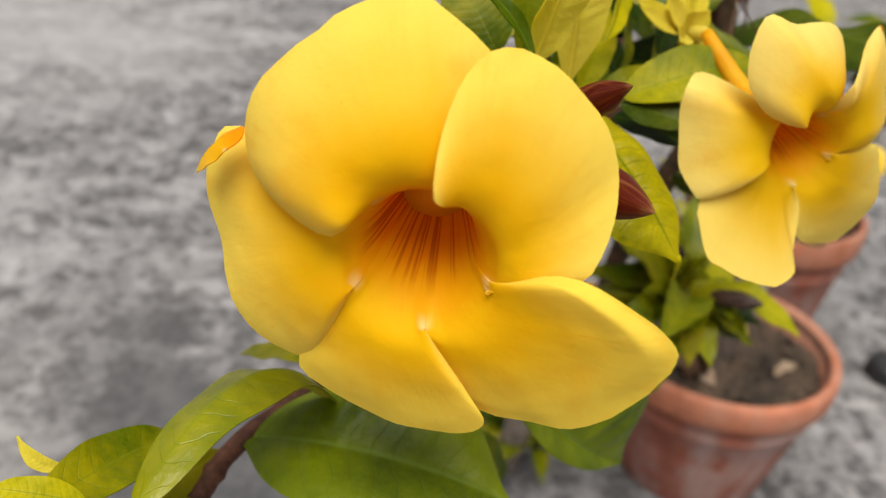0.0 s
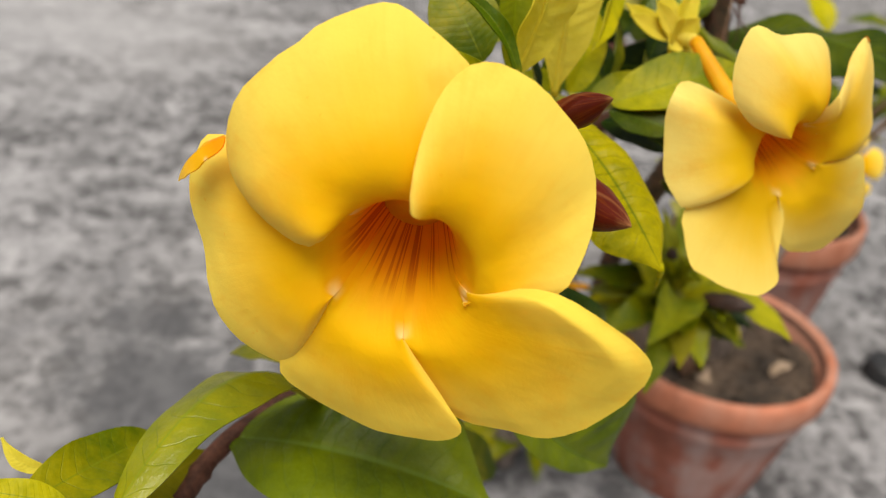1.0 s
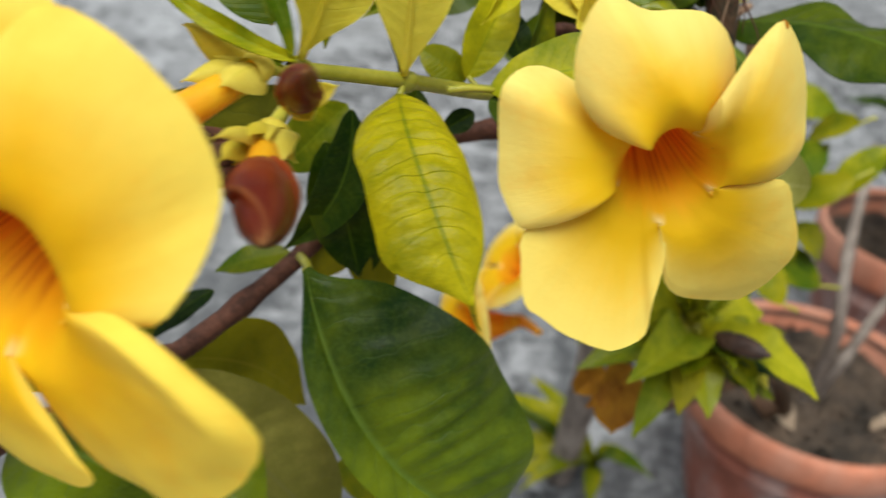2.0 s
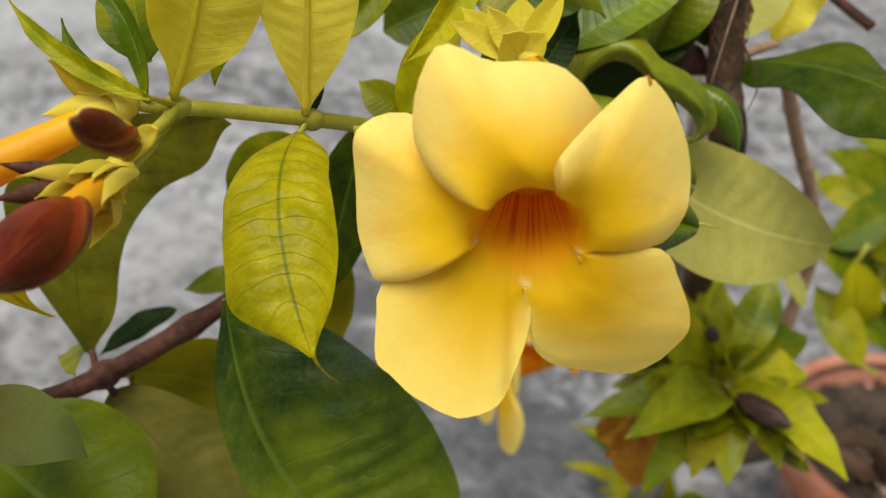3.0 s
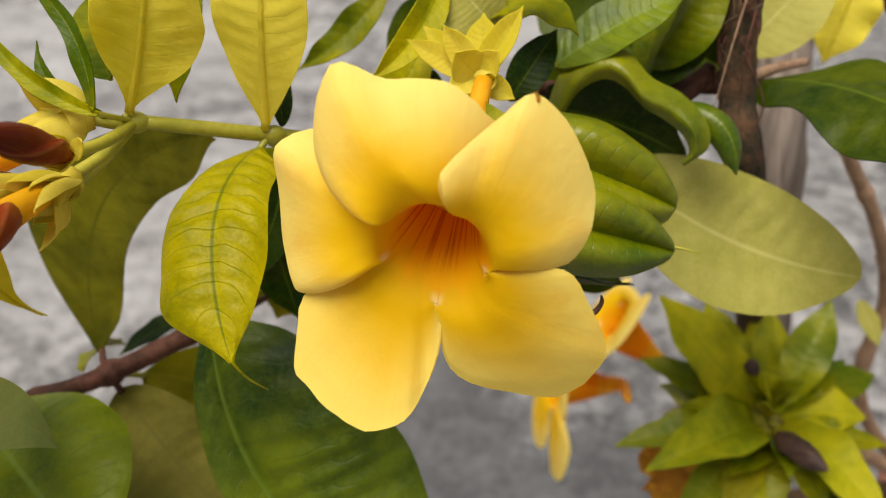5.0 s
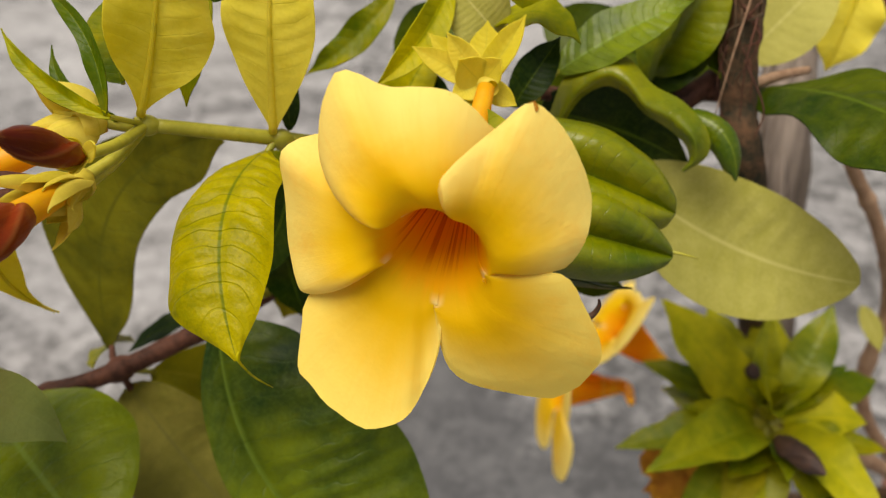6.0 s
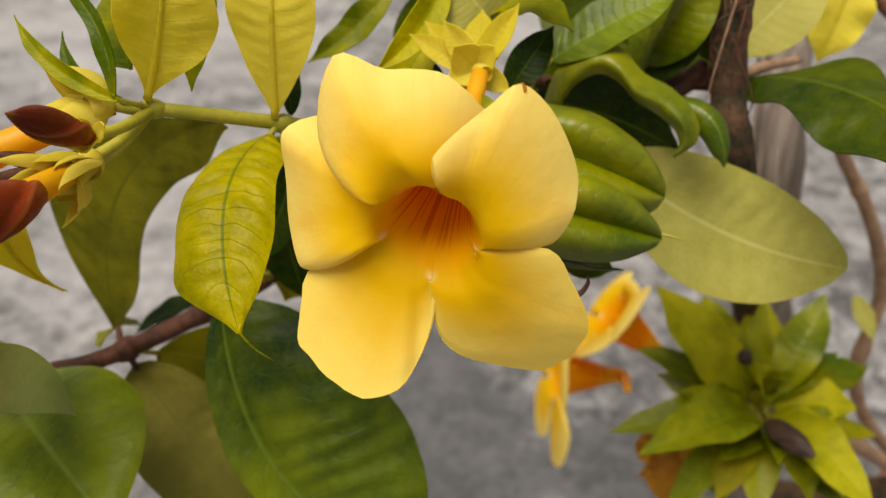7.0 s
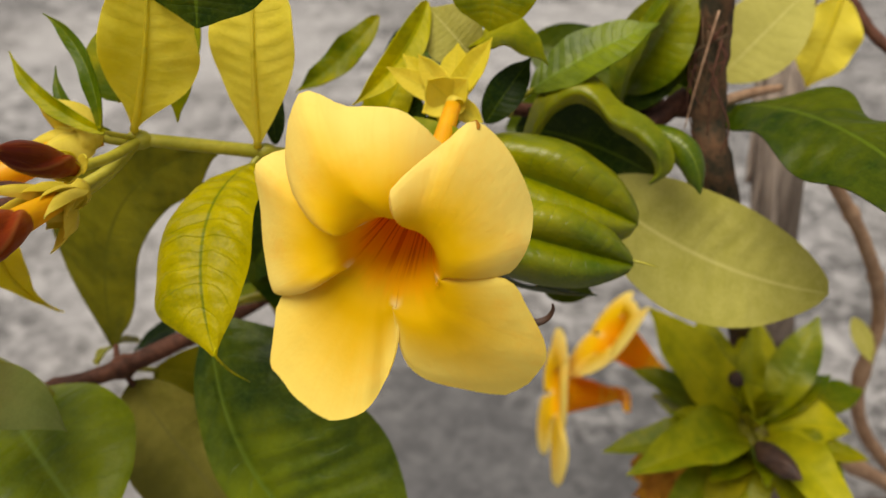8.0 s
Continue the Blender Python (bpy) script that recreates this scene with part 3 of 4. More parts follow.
    tagged(part("loose_soil", bm, SOIL, pot), "loose crumbs of soil", kind="stuff")
    return pot


clay_pot((0.236, 0.6415, 0.0), 0.148, 0.212, "dusty terracotta pot of dry soil, pale bloom on its side")
clay_pot((0.395, 0.985, 0.0), 0.135, 0.25, "terracotta pot behind the first one, reddish and dusty")

# ---- the flowering plant ----
plant = thing("allamanda_plant", (0.215, 0.61, 0.180), "yellow-flowering allamanda with glossy and yellowing leaves, rooted in a clay pot", "plant")
NODE1, NODE2, FORK, KNOT = (-0.099, -0.006, 0.733), (-0.079, 0.029, 0.721), (-0.128, 0.055, 0.628), (-0.152, -0.007, 0.614)
TOP = (0.004, 0.19, 0.712)

# stems
part("stem", tube(((0.215, 0.61, 0.165), (0.155, 0.49, 0.31), (0.0322, 0.3562, 0.3445), (0.0141, 0.3155, 0.4905), (0.0242, 0.1943, 0.6619), (0.0164, 0.1835, 0.7091), (0.013, 0.1872, 0.7411), (0.0123, 0.1841, 0.7764)), 0.010, 0.0062, 10, 12, 0.22), FIBRE, plant, "thick mossy brown stem with loose fibres")
rng = random.Random(9)
for k in range(10):
    x, y, d = Vector((0.0148, 0.1827, 0.7423)), Vector((0.0187, 0.1773, 0.7114)), Vector((0.0278, 0.186, 0.6663))
    shift = [Vector((rng.uniform(-0.0085, 0.0085), rng.uniform(-0.007, -0.001), rng.uniform(-0.004, 0.004))) for n in range(3)]
    s = rng.uniform(-0.3, 0.5)
    part("fibre", tube((x.lerp(y, s) + shift[0], x.lerp(y, s + 0.4) + shift[1], (x.lerp(y, s + 0.8) if s < 0.2 else y.lerp(d, s)) + shift[2]), rng.uniform(0.0003, 0.0007), 0.0002, 5, 5), rng.choice((FIBRE, BARK, FIBRE, BARK)), plant)
for a, b, c in (((0.0179, 0.1768, 0.7529), (0.0165, 0.1695, 0.7298), (0.0155, 0.1634, 0.7081)), ((0.0213, 0.1753, 0.7428), (0.0222, 0.1683, 0.7266), (0.023, 0.1696, 0.705)), ((0.0209, 0.1706, 0.728), (0.032, 0.1668, 0.7127), (0.0313, 0.1642, 0.7014))):
    part("fibre", tube((a, b, c), 0.0005, 0.0002, 6, 5), TWIG if a[0] == 0.0179 else BARK, plant)
part("branch", tube((NODE1, NODE2, (-0.0602, 0.0679, 0.7065), (-0.034, 0.088, 0.705), (-0.008, 0.14, 0.685), (0.0237, 0.1927, 0.6709)), 0.0022, 0.0036, 8, 10, 0.05), STEM, plant, "smooth yellow-green twig")
part("branch", tube(((-0.1958, -0.0735, 0.5949), (-0.186, -0.048, 0.602), KNOT, FORK, (-0.1155, 0.0692, 0.648), (-0.0931, 0.0963, 0.6675), (-0.03, 0.14, 0.68), TOP), 0.0036, 0.0044, 8, 12, 0.12, 7), BARK, plant, "brown woody branch")
part("branch", tube(((0.0158, 0.1841, 0.7113), (0.0241, 0.2044, 0.7127), (0.0298, 0.2273, 0.71)), 0.0026, 0.0018, 8, 8, 0.1), TWIG, plant, "tan side twig")
part("branch", tube(((0.0102, 0.1915, 0.7066), (-0.014, 0.1755, 0.7069), (-0.0345, 0.1528, 0.7072), (-0.047, 0.1235, 0.7157)), 0.0040, 0.0028, 8, 8, 0.12), BARK, plant, "reddish brown side twig")
part("branch", tube(((0.0368, 0.2441, 0.6899), (0.0465, 0.2845, 0.6471), (0.0621, 0.3205, 0.5977), (0.0724, 0.3575, 0.5361), (0.0812, 0.3955, 0.4116), (0.200, 0.60, 0.165)), 0.0032, 0.0050, 10, 10, 0.10, 5), TWIG, plant, "bent tan-brown stem")
part("branch", tube(((0.0263, 0.318, 0.7312), (0.0426, 0.3175, 0.7138), (0.0656, 0.3182, 0.7004)), 0.003, 0.003, 6, 8, 0.1), BARK, plant)

# swollen joints where leaves leave the twigs
for joint, onward, r, mat in ((KNOT, FORK, 0.0056, BARK), (NODE1, NODE2, 0.0034, STEM), (NODE2, (-0.0602, 0.0679, 0.7065), 0.0036, STEM)):
    c, d = Vector(joint), (Vector(onward) - Vector(joint)).normalized()
    part("joint", lathe(c - d * 1.1 * r, c + d * 1.1 * r, [(0, 0.55 * r), (0.2, 0.8 * r), (0.45, r), (0.7, 0.92 * r), (0.88, 0.72 * r), (1, 0.55 * r)], 16, 0.06, 3), mat, plant, "swollen leaf joint")

# first flower
flower(plant, (-0.1224, -0.0957, 0.7173), (-0.1259, -0.9738, 0.1895), (0.9947, 0.0652, 0.0798), 19.0, [
    (270, 346, 2.0, ((5, -30, 0), (14.5, -44, -3), (30, -45.5, 0), (43, -45, 2), (59, -31.5, 6), (64.3, -20.5, 9), (61.5, -13.7, 10.5), (52, -6.5, 12), (38, 0, 12)), 2.5),
    (336, 424, 9.0, ((29, -4, 5), (41, -3, 6), (47, 7.5, 0), (48.5, 21, -6), (44.2, 35, -4), (34.5, 46.5, 0), (22.5, 52.8, 4), (13, 47.5, 7), (8, 35, 13), (6.5, 20, 19))),
    (34, 132, 14.0, ((24, 36, -6), (17, 50, -4), (7.5, 59.5, -2), (-2, 65, -2), (-13, 63, -2), (-25, 56, 0), (-38, 45, 2), (-44, 33.5, 3), (-42, 22, 6), (-30, 11.5, 11), (-19, 8, 14))),
    (122, 206, 6.0, ((-49, 30, -9), (-59, 24, -9), (-61.8, 13.3, -9), (-57.5, 0, -6), (-55, -12, -3), (-47, -25, -1), (-34, -31.2, -0.2), (-25, -22.5, 2.8))),
    (202, 275, 3.0, ((-24, -18, 2.5), (-35, -33, -1), (-24, -43.5, -2), (-11.5, -50, -3), (1.3, -51.3, -2), (11, -50.8, -1), (17, -46, 1), (12.8, -37, 3))),
], "large open yellow allamanda flower with an orange streaked throat", PETAL, PETAL_LOW, 4.0, (-0.1048, -0.0165, 0.7365), 1)

leaf(plant, (-0.1695, -0.0878, 0.7439), (-0.1832, -0.0851, 0.7289), 0.0075, (-0.75, -0.3, 0.6), (PETAL_BACK, PETAL_BACK), arc=0.12, fold=-0.4, sharp=0.6, name="petal_fold", rib=False, label="folded orange petal corner")

# second flower
flower(plant, (0.0017, 0.0084, 0.7172), (0.3696, -0.9181, 0.1432), (0.8636, 0.5035, 0.0274), 14.0, [
    (268, 346, 3.0, ((1, -22.5, 6.5), (4.5, -33.5, 5), (16, -40, 1), (31, -42, -2), (42.2, -29.5, 1), (43, -21, 2), (38.5, -10, 4), (32, -1, 6))),
    (338, 424, 9.0, ((20, -1, 4), (32.5, -1, 4), (38.3, 7.5, 3), (38.8, 17.5, 0), (34, 31.3, 2), (25.7, 41.2, 6), (17.5, 36.2, 9), (5.6, 25, 19))),
    (34, 132, 13.0, ((18, 26, -1), (13, 36, 4), (6, 43, 6), (-3.5, 44.2, 6), (-11, 44, 6), (-22.2, 47.7, 7), (-27.6, 37, 7), (-28.2, 26, 9), (-22.5, 16.5, 12), (-13, 12, 14))),
    (122, 192, 6.0, ((-29, 25.8, -11), (-43.9, 24.8, -3), (-45, 13, -3), (-44, -3, -2), (-41, -12.5, 2), (-36, -14.5, 4), (-25, -10.5, 7))),
    (184, 272, -1.5, ((-36, -14, 2.5), (-38.6, -25, 7), (-38, -33.5, 12), (-33.5, -37.5, 15), (-24, -42, 19), (-14.5, -44.2, 21), (-6, -41.2, 19), (-1.8, -35.5, 12), (1.5, -23.5, 8))),
], "open pale yellow allamanda flower with an orange throat", PETAL_PALE, PETAL_PALE_SHADED, 5.0, (-0.0225, 0.0640, 0.7400), 2, 26.0, 10.0)

leaf(plant, (0.0229, 0.0165, 0.7581), (0.0231, 0.0177, 0.7605), 0.0022, (0.3, -0.8, 0.5), (RUST, RUST), name="withered_tip", rib=False, rows=8, cols=4, label="brown withered petal tip")

# the calyx and buds at the end of the green twig
F1C, FATC, BUDC, OLDC = (-0.104, -0.018, 0.737), (-0.096, -0.032, 0.726), (-0.086, -0.036, 0.737), (-0.097, -0.034, 0.722)
FATB, FATT = (-0.087, -0.053, 0.727), (-0.066, -0.094, 0.735)
BUDT = (-0.0715, -0.063, 0.7565)
for base, rows in (
    (F1C, (((-0.1065, -0.0361, 0.7372), 0.0105, 0.55), ((-0.1215, -0.0266, 0.7477), 0.0100, 0.45), ((-0.1181, -0.0349, 0.736), 0.0075, 0.4), ((-0.1119, -0.0355, 0.7309), 0.0070, 0.4), ((-0.1134, -0.0262, 0.7406), 0.0080, 0.5), ((-0.121, -0.026, 0.748), 0.0105, 0.5))),
    (FATC, (((-0.0831, -0.0432, 0.7247), 0.0060, 0.35), ((-0.0944, -0.051, 0.7246), 0.0065, 0.35), ((-0.0944, -0.0434, 0.7234), 0.0065, 0.3), ((-0.0889, -0.0405, 0.7221), 0.0065, 0.3), ((-0.0876, -0.0476, 0.7312), 0.0050, 0.4), ((-0.083, -0.05, 0.727), 0.0105, 0.5), ((-0.0911, -0.0514, 0.7333), 0.0065, 0.4))),
    (OLDC, (((-0.0953, -0.0579, 0.7292), 0.0085, 0.45), ((-0.0941, -0.0618, 0.7368), 0.0060, 0.45))),
):
    calyx = part("calyx", lathe(Vector(base) - (Vector(rows[0][0]) - Vector(base)) * 0.12, Vector(base) + (Vector(rows[0][0]) - Vector(base)) * 0.35, [(0, 0.0015), (0.25, 0.0038), (0.7, 0.0046), (1, 0.0040)], 14), SEPAL, plant, "cream-yellow calyx with pointed sepals")
    for tip, w, f in rows:
        leaf(calyx, base, tip, 1.35 * w, (0.2, -0.8, 0.6), (SEPAL, SEPAL), arc=0.14, fold=-0.3 * f, curl=-1.0, wave=0.006, belly=0.7, sharp=0.95, name="sepal", rib=False, rows=18, cols=12)
cluster(plant, BUDC, Vector(BUDT) - Vector(BUDC), 0.011, 5, (YELLOW, SEPAL), seed=5, spread=0.6)
cluster(plant, OLDC, Vector((0.0, -0.8, -0.35)), 0.0155, 6, (SEPAL, SEPAL), seed=8, spread=0.45)
for p in (F1C, FATC, BUDC, OLDC):
    part("flower_stalk", tube((NODE1, Vector(NODE1).lerp(Vector(p), 0.5) + Vector((0.001, 0, -0.001)), p), 0.0017, 0.0017, 6, 10), STEM, plant)
part("flower_tube", tube((FATC, Vector(FATC).lerp(Vector(FATB), 0.5), Vector(FATB).lerp(Vector(FATT), 0.2)), 0.0024, 0.0046, 6, 12), TUBE, plant, "orange tube of a closed flower")
bud(plant, FATB, FATT, 0.0073)
bud(plant, BUDC, BUDT, 0.0049)
for k, (tip, r) in enumerate((((-0.105, -0.062, 0.728), 0.0030), ((-0.110, -0.055, 0.733), 0.0026), ((-0.100, -0.060, 0.720), 0.0024))):
    bud(plant, OLDC, tip, r, BARK, "withered_bud", "withered brown bud")

# leaves round the green twig
FRONT = Vector((0.45, -0.75, 0.5))
leaf(plant, (-0.0797, 0.0231, 0.7192), (-0.0385, -0.031, 0.6867), 0.0320, FRONT, (QUILT, OLIVE), arc=0.17, curl=-0.75, puff=0.05, wave=0.010, bend=-0.07, root=NODE2, quilt=0.045, sides=((0.06, 0.79, 1.07, 1.06, 1.12, 1.10, 0.06), (0.10, 0.76, 0.90, 1.0, 0.95, 0.65, 0.05)), label="yellow-green leaf with a drawn-out tip", rows=60, cols=18)
part("leaf_tip", tube(((-0.0395, -0.0295, 0.6882), (-0.0388, -0.0305, 0.6865), (-0.0380, -0.027, 0.679), (-0.0371, -0.0215, 0.6716)), 0.0016, 0.0003, 5, 6, 0.0, 0, 0.4), LIME, plant, "drawn-out leaf tip")
leaf(plant, (-0.079, 0.026, 0.724), (-0.0807, 0.0352, 0.7839), 0.0287, FRONT, (YELLOW, YELLOW), arc=0.03, fold=0.10, wave=0.016, root=NODE2, sides=((0.05, 0.42, 0.78, 0.98, 1.0, 0.85, 0.3), (0.05, 0.36, 0.70, 0.95, 1.0, 0.85, 0.3)), label="pale yellow leaf back", quilt=0.03, rows=44, cols=16)
leaf(plant, (-0.098, -0.008, 0.737), (-0.0862, 0.001, 0.7888), 0.028, (0.86, -0.50, 0.15), (YELLOW, YELLOW), arc=0.04, fold=0.16, wave=0.026, root=NODE1, sides=((0.05, 0.46, 1.02, 1.18, 1.02, 0.85, 0.3), (0.05, 0.30, 0.74, 0.95, 0.95, 0.75, 0.3)), bend=-0.02, label="pale yellow leaf back", quilt=0.03, rows=44, cols=16)
leaf(plant, (-0.1001, 0.0242, 0.7746), (-0.0978, 0.0081, 0.7346), 0.0127, FRONT, (LIME, OLIVE), fold=0.25)
leaf(plant, (-0.066, 0.0022, 0.7983), (-0.0689, 0.0028, 0.7725), 0.0411, -FRONT, (DARK, DARK), fold=0.25, sharp=0.5, rib=False)
leaf(plant, (-0.0262, 0.0946, 0.7852), (-0.0252, 0.0875, 0.7587), 0.0297, FRONT, (GREEN, DARK), fold=0.2, sharp=0.55)
leaf(plant, (-0.0934, -0.0205, 0.7413), (-0.1334, -0.0253, 0.7613), 0.0046, (0.3, -0.8, 0.6), (LIME, YELLOW), fold=0.5, bend=0.08, root=NODE1)
leaf(plant, (-0.0942, -0.0211, 0.7424), (-0.1272, -0.0142, 0.772), 0.0046, (0.5, -0.7, 0.4), (GREEN, LIME), fold=0.6, bend=-0.14)
leaf(plant, (-0.1003, -0.0142, 0.7369), (-0.1298, -0.0133, 0.7539), 0.0045, FRONT, (GREEN, LIME), fold=0.5, bend=0.15)
leaf(plant, (-0.1612, -0.0045, 0.6182), (-0.1186, 0.0329, 0.7108), 0.0415, FRONT, (OLIVE_SHADED, OLIVE_SHADED), arc=-0.03, fold=0.10, wave=0.014, bend=0.24, root=KNOT, stalk=BARK, sides=((0.10, 0.74, 0.84, 0.82, 0.80, 0.84, 0.20), (0.10, 1.08, 1.36, 1.25, 0.95, 0.65, 0.03)), quilt=0.02, label="olive leaf seen from its back", rows=44, cols=16)
# Yellow lifts this lime leaf by colour out of the first flower's shadow.
leaf(plant, (-0.1397, -0.0444, 0.7047), (-0.1390, -0.0300, 0.6603), 0.0190, FRONT, (YELLOW, YELLOW), fold=0.2, bend=-0.12, quilt=0.02, sides=((0.05, 0.9, 1.0, 0.75, 0.36, 0.12, 0.03), (0.05, 0.9, 1.0, 0.75, 0.36, 0.12, 0.03)), rows=30)
leaf(plant, (-0.106, 0.012, 0.6540), (-0.0270, 0.0205, 0.5480), 0.062, (0.50, -0.55, 0.40), (GLOSSY, OLIVE), arc=0.05, fold=0.20, puff=0.12, wave=0.026, bend=-0.15, root=FORK, waves=2.2, quilt=0.022, sides=((0.05, 0.30, 0.38, 0.40, 0.37, 0.28, 0.05), (0.05, 0.98, 1.50, 1.70, 1.60, 1.12, 0.05)), label="large glossy dark green leaf", rows=64, cols=22)
leaf(plant, (-0.153, -0.005, 0.604), (-0.090, 0.010, 0.522), 0.0500, (0.4, -0.6, 0.6), (HAZE, HAZE), arc=0.04, fold=0.16, root=KNOT, stalk=BARK, belly=0.9, sharp=0.65, quilt=0.02, wave=0.02, label="olive green leaf", rows=44, cols=14)
leaf(plant, (-0.1618, 0.0112, 0.5966), (-0.1216, 0.0456, 0.5573), 0.038, (0.2, -0.6, 0.7), (OLIVE, OLIVE), fold=0.15, root=KNOT, bend=0.12)
leaf(plant, (-0.1075, 0.0563, 0.6953), (-0.1252, 0.0343, 0.6439), 0.0179, (0.5, -0.4, 0.7), (DARK, DARK), fold=0.4, bend=0.14)
leaf(plant, (-0.1128, 0.0649, 0.693), (-0.1328, 0.0465, 0.6681), 0.0211, FRONT, (GREEN, OLIVE), fold=0.2)
leaf(plant, (-0.1139, 0.0739, 0.6542), (-0.126, 0.0582, 0.6127), 0.0277, FRONT, (OLIVE, OLIVE), fold=0.2)
leaf(plant, (-0.1351, 0.0616, 0.6235), (-0.1643, 0.0496, 0.6143), 0.0131, (0, -0.4, 0.9), (GREEN, GREEN), fold=0.2, root=FORK)
leaf(plant, (-0.1584, 0.0382, 0.6135), (-0.1764, 0.011, 0.6005), 0.0119, (0, -0.3, 0.95), (DARK, OLIVE), fold=0.2)
leaf(plant, (-0.0683, 0.0818, 0.6921), (-0.0787, 0.0749, 0.6848), 0.0084, FRONT, (DARK, DARK), fold=0.3, rib=False)
leaf(plant, (-0.0901, 0.0781, 0.6995), (-0.0958, 0.0527, 0.6307), 0.0239, FRONT, (DARK, DARK), fold=0.3)
leaf(plant, (-0.1159, 0.0804, 0.6464), (-0.0923, 0.0613, 0.6038), 0.0214, FRONT, (OLIVE, OLIVE), fold=0.2)
leaf(plant, (-0.0715, 0.0755, 0.7059), (-0.0903, 0.0732, 0.7167), 0.0127, FRONT, (GREEN, PALE), fold=0.2)
leaf(plant, (-0.0688, 0.067, 0.7105), (-0.061, 0.0916, 0.7442), 0.0164, FRONT, (LIME, YELLOW), fold=0.3, root=(-0.0624, 0.0672, 0.7065))
leaf(plant, (-0.0835, 0.0371, 0.7202), (-0.0973, 0.0462, 0.7457), 0.0083, (0.9, -0.2, 0.3), (DARK, GREEN), fold=0.3)
leaf(plant, (-0.0527, 0.0821, 0.7092), (-0.0491, 0.1033, 0.7374), 0.0123, (0.9, -0.3, 0.3), (GREEN, LIME), fold=0.3, root=(-0.0557, 0.0794, 0.7043))
leaf(plant, (-0.0604, 0.0675, 0.7057), (-0.036, 0.0839, 0.719), 0.0119, (0.1, -0.5, 0.85), (LIME, LIME), fold=0.2)
leaf(plant, (-0.1068, -0.0067, 0.7446), (-0.1247, 0.0093, 0.7678), 0.023, (0.1, -0.8, 0.5), (GREEN, GREEN), fold=0.15)

leaf(plant, (-0.0551, 0.0425, 0.7174), (-0.0017, 0.0556, 0.734), 0.0226, (0.0, -0.6, 0.8), (LIME, OLIVE), arc=0.06, fold=0.2, root=(-0.0672, 0.0341, 0.7184))
leaf(plant, (-0.0548, 0.0415, 0.7147), (-0.0264, 0.0339, 0.7112), 0.0162, (0.0, -0.6, 0.8), (DARK, DARK), arc=0.06, fold=0.2)
leaf(plant, (-0.0542, 0.0589, 0.7034), (-0.0238, 0.0397, 0.6995), 0.0178, (0.1, -0.4, 0.9), (DARK, DARK), arc=0.06, fold=0.2)

# leaves below the first flower
leaf(plant, (-0.188, -0.046, 0.602), (-0.0853, -0.0613, 0.5983), 0.050, (0.1, -0.25, 0.95), (GLOSSY, BRIGHT), arc=0.10, fold=0.06, wave=0.01, root=(-0.1904, -0.0537, 0.5976), puff=0.10, quilt=0.008, sides=((0.05, 0.72, 1.0, 1.02, 0.9, 0.62, 0.05), (0.05, 0.74, 1.15, 1.40, 1.40, 1.0, 0.05)), label="broad glossy dark green leaf", rows=60, cols=18)
leaf(plant, (-0.1978, -0.1149, 0.6356), (-0.151, -0.032, 0.606), 0.025, (-0.1, 0.15, 0.95), (FOLD, YELLOW), arc=0.29, fold=-0.35, rib=False, belly=0.9, sharp=0.6, label="arching green leaf with a yellowish back", rows=30, cols=12)
leaf(plant, (-0.2216, -0.123, 0.6407), (-0.2004, -0.0686, 0.6232), 0.0182, (0.0, -0.7, 0.7), (GREEN, OLIVE), arc=0.06, fold=0.15)
leaf(plant, (-0.2109, -0.0827, 0.5996), (-0.1937, -0.0484, 0.5969), 0.0196, (0.3, -0.6, 0.6), (OLIVE, OLIVE), fold=0.2)
leaf(plant, (-0.1588, -0.0148, 0.6176), (-0.21, 0.033, 0.578), 0.0109, (0, -0.4, 0.9), (GREEN, GREEN), fold=0.1)
leaf(plant, (-0.2228, -0.1038, 0.6366), (-0.2358, -0.1023, 0.6462), 0.0038, (0, -0.6, 0.8), (YELLOW, YELLOW), fold=0.3, bend=0.15, rib=False)
leaf(plant, (-0.2065, -0.1238, 0.646), (-0.2296, -0.1297, 0.6544), 0.0086, (0, -0.5, 0.85), (LIME, LIME), fold=0.2)
leaf(plant, (-0.1087, 0.0462, 0.5228), (-0.0721, 0.0757, 0.4836), 0.0267, (0, -0.5, 0.85), (GREEN, OLIVE), fold=0.2)

leaf(plant, (-0.1249, -0.0768, 0.6617), (-0.1048, -0.0542, 0.6369), 0.0220, (0.15, -0.45, 0.9), (DULL, BRIGHT), arc=0.30, fold=-0.25, wave=0.02, bend=0.04, quilt=0.008, sides=((0.30, 0.90, 1.0, 0.92, 0.66, 0.34, 0.03), (0.30, 0.90, 1.0, 0.92, 0.66, 0.34, 0.03)), label="dull green leaf with a drooping tip", rows=40, cols=14)
# Dense leaves behind; their dark colour also deepens the shade in the gaps.
for a, c, w in (((-0.0749, 0.1834, 0.7234), (-0.0248, 0.2032, 0.7069), 0.030), ((-0.0664, 0.1916, 0.6992), (-0.0195, 0.231, 0.7162), 0.032), ((-0.0753, 0.1678, 0.6853), (-0.0339, 0.2037, 0.6888), 0.034), ((-0.0419, 0.2383, 0.7345), (-0.0082, 0.2352, 0.6848), 0.030),
                ((-0.1159, 0.0516, 0.6828), (-0.0996, 0.0486, 0.6288), 0.026), ((-0.0123, 0.1047, 0.6578), (0.0088, 0.1117, 0.6532), 0.014), ((-0.1074, 0.1195, 0.7188), (-0.0801, 0.1464, 0.7337), 0.028)):
    leaf(plant, a, c, w, FRONT, (DARK, DARK), fold=0.25, wave=0.02, rows=16, cols=8)

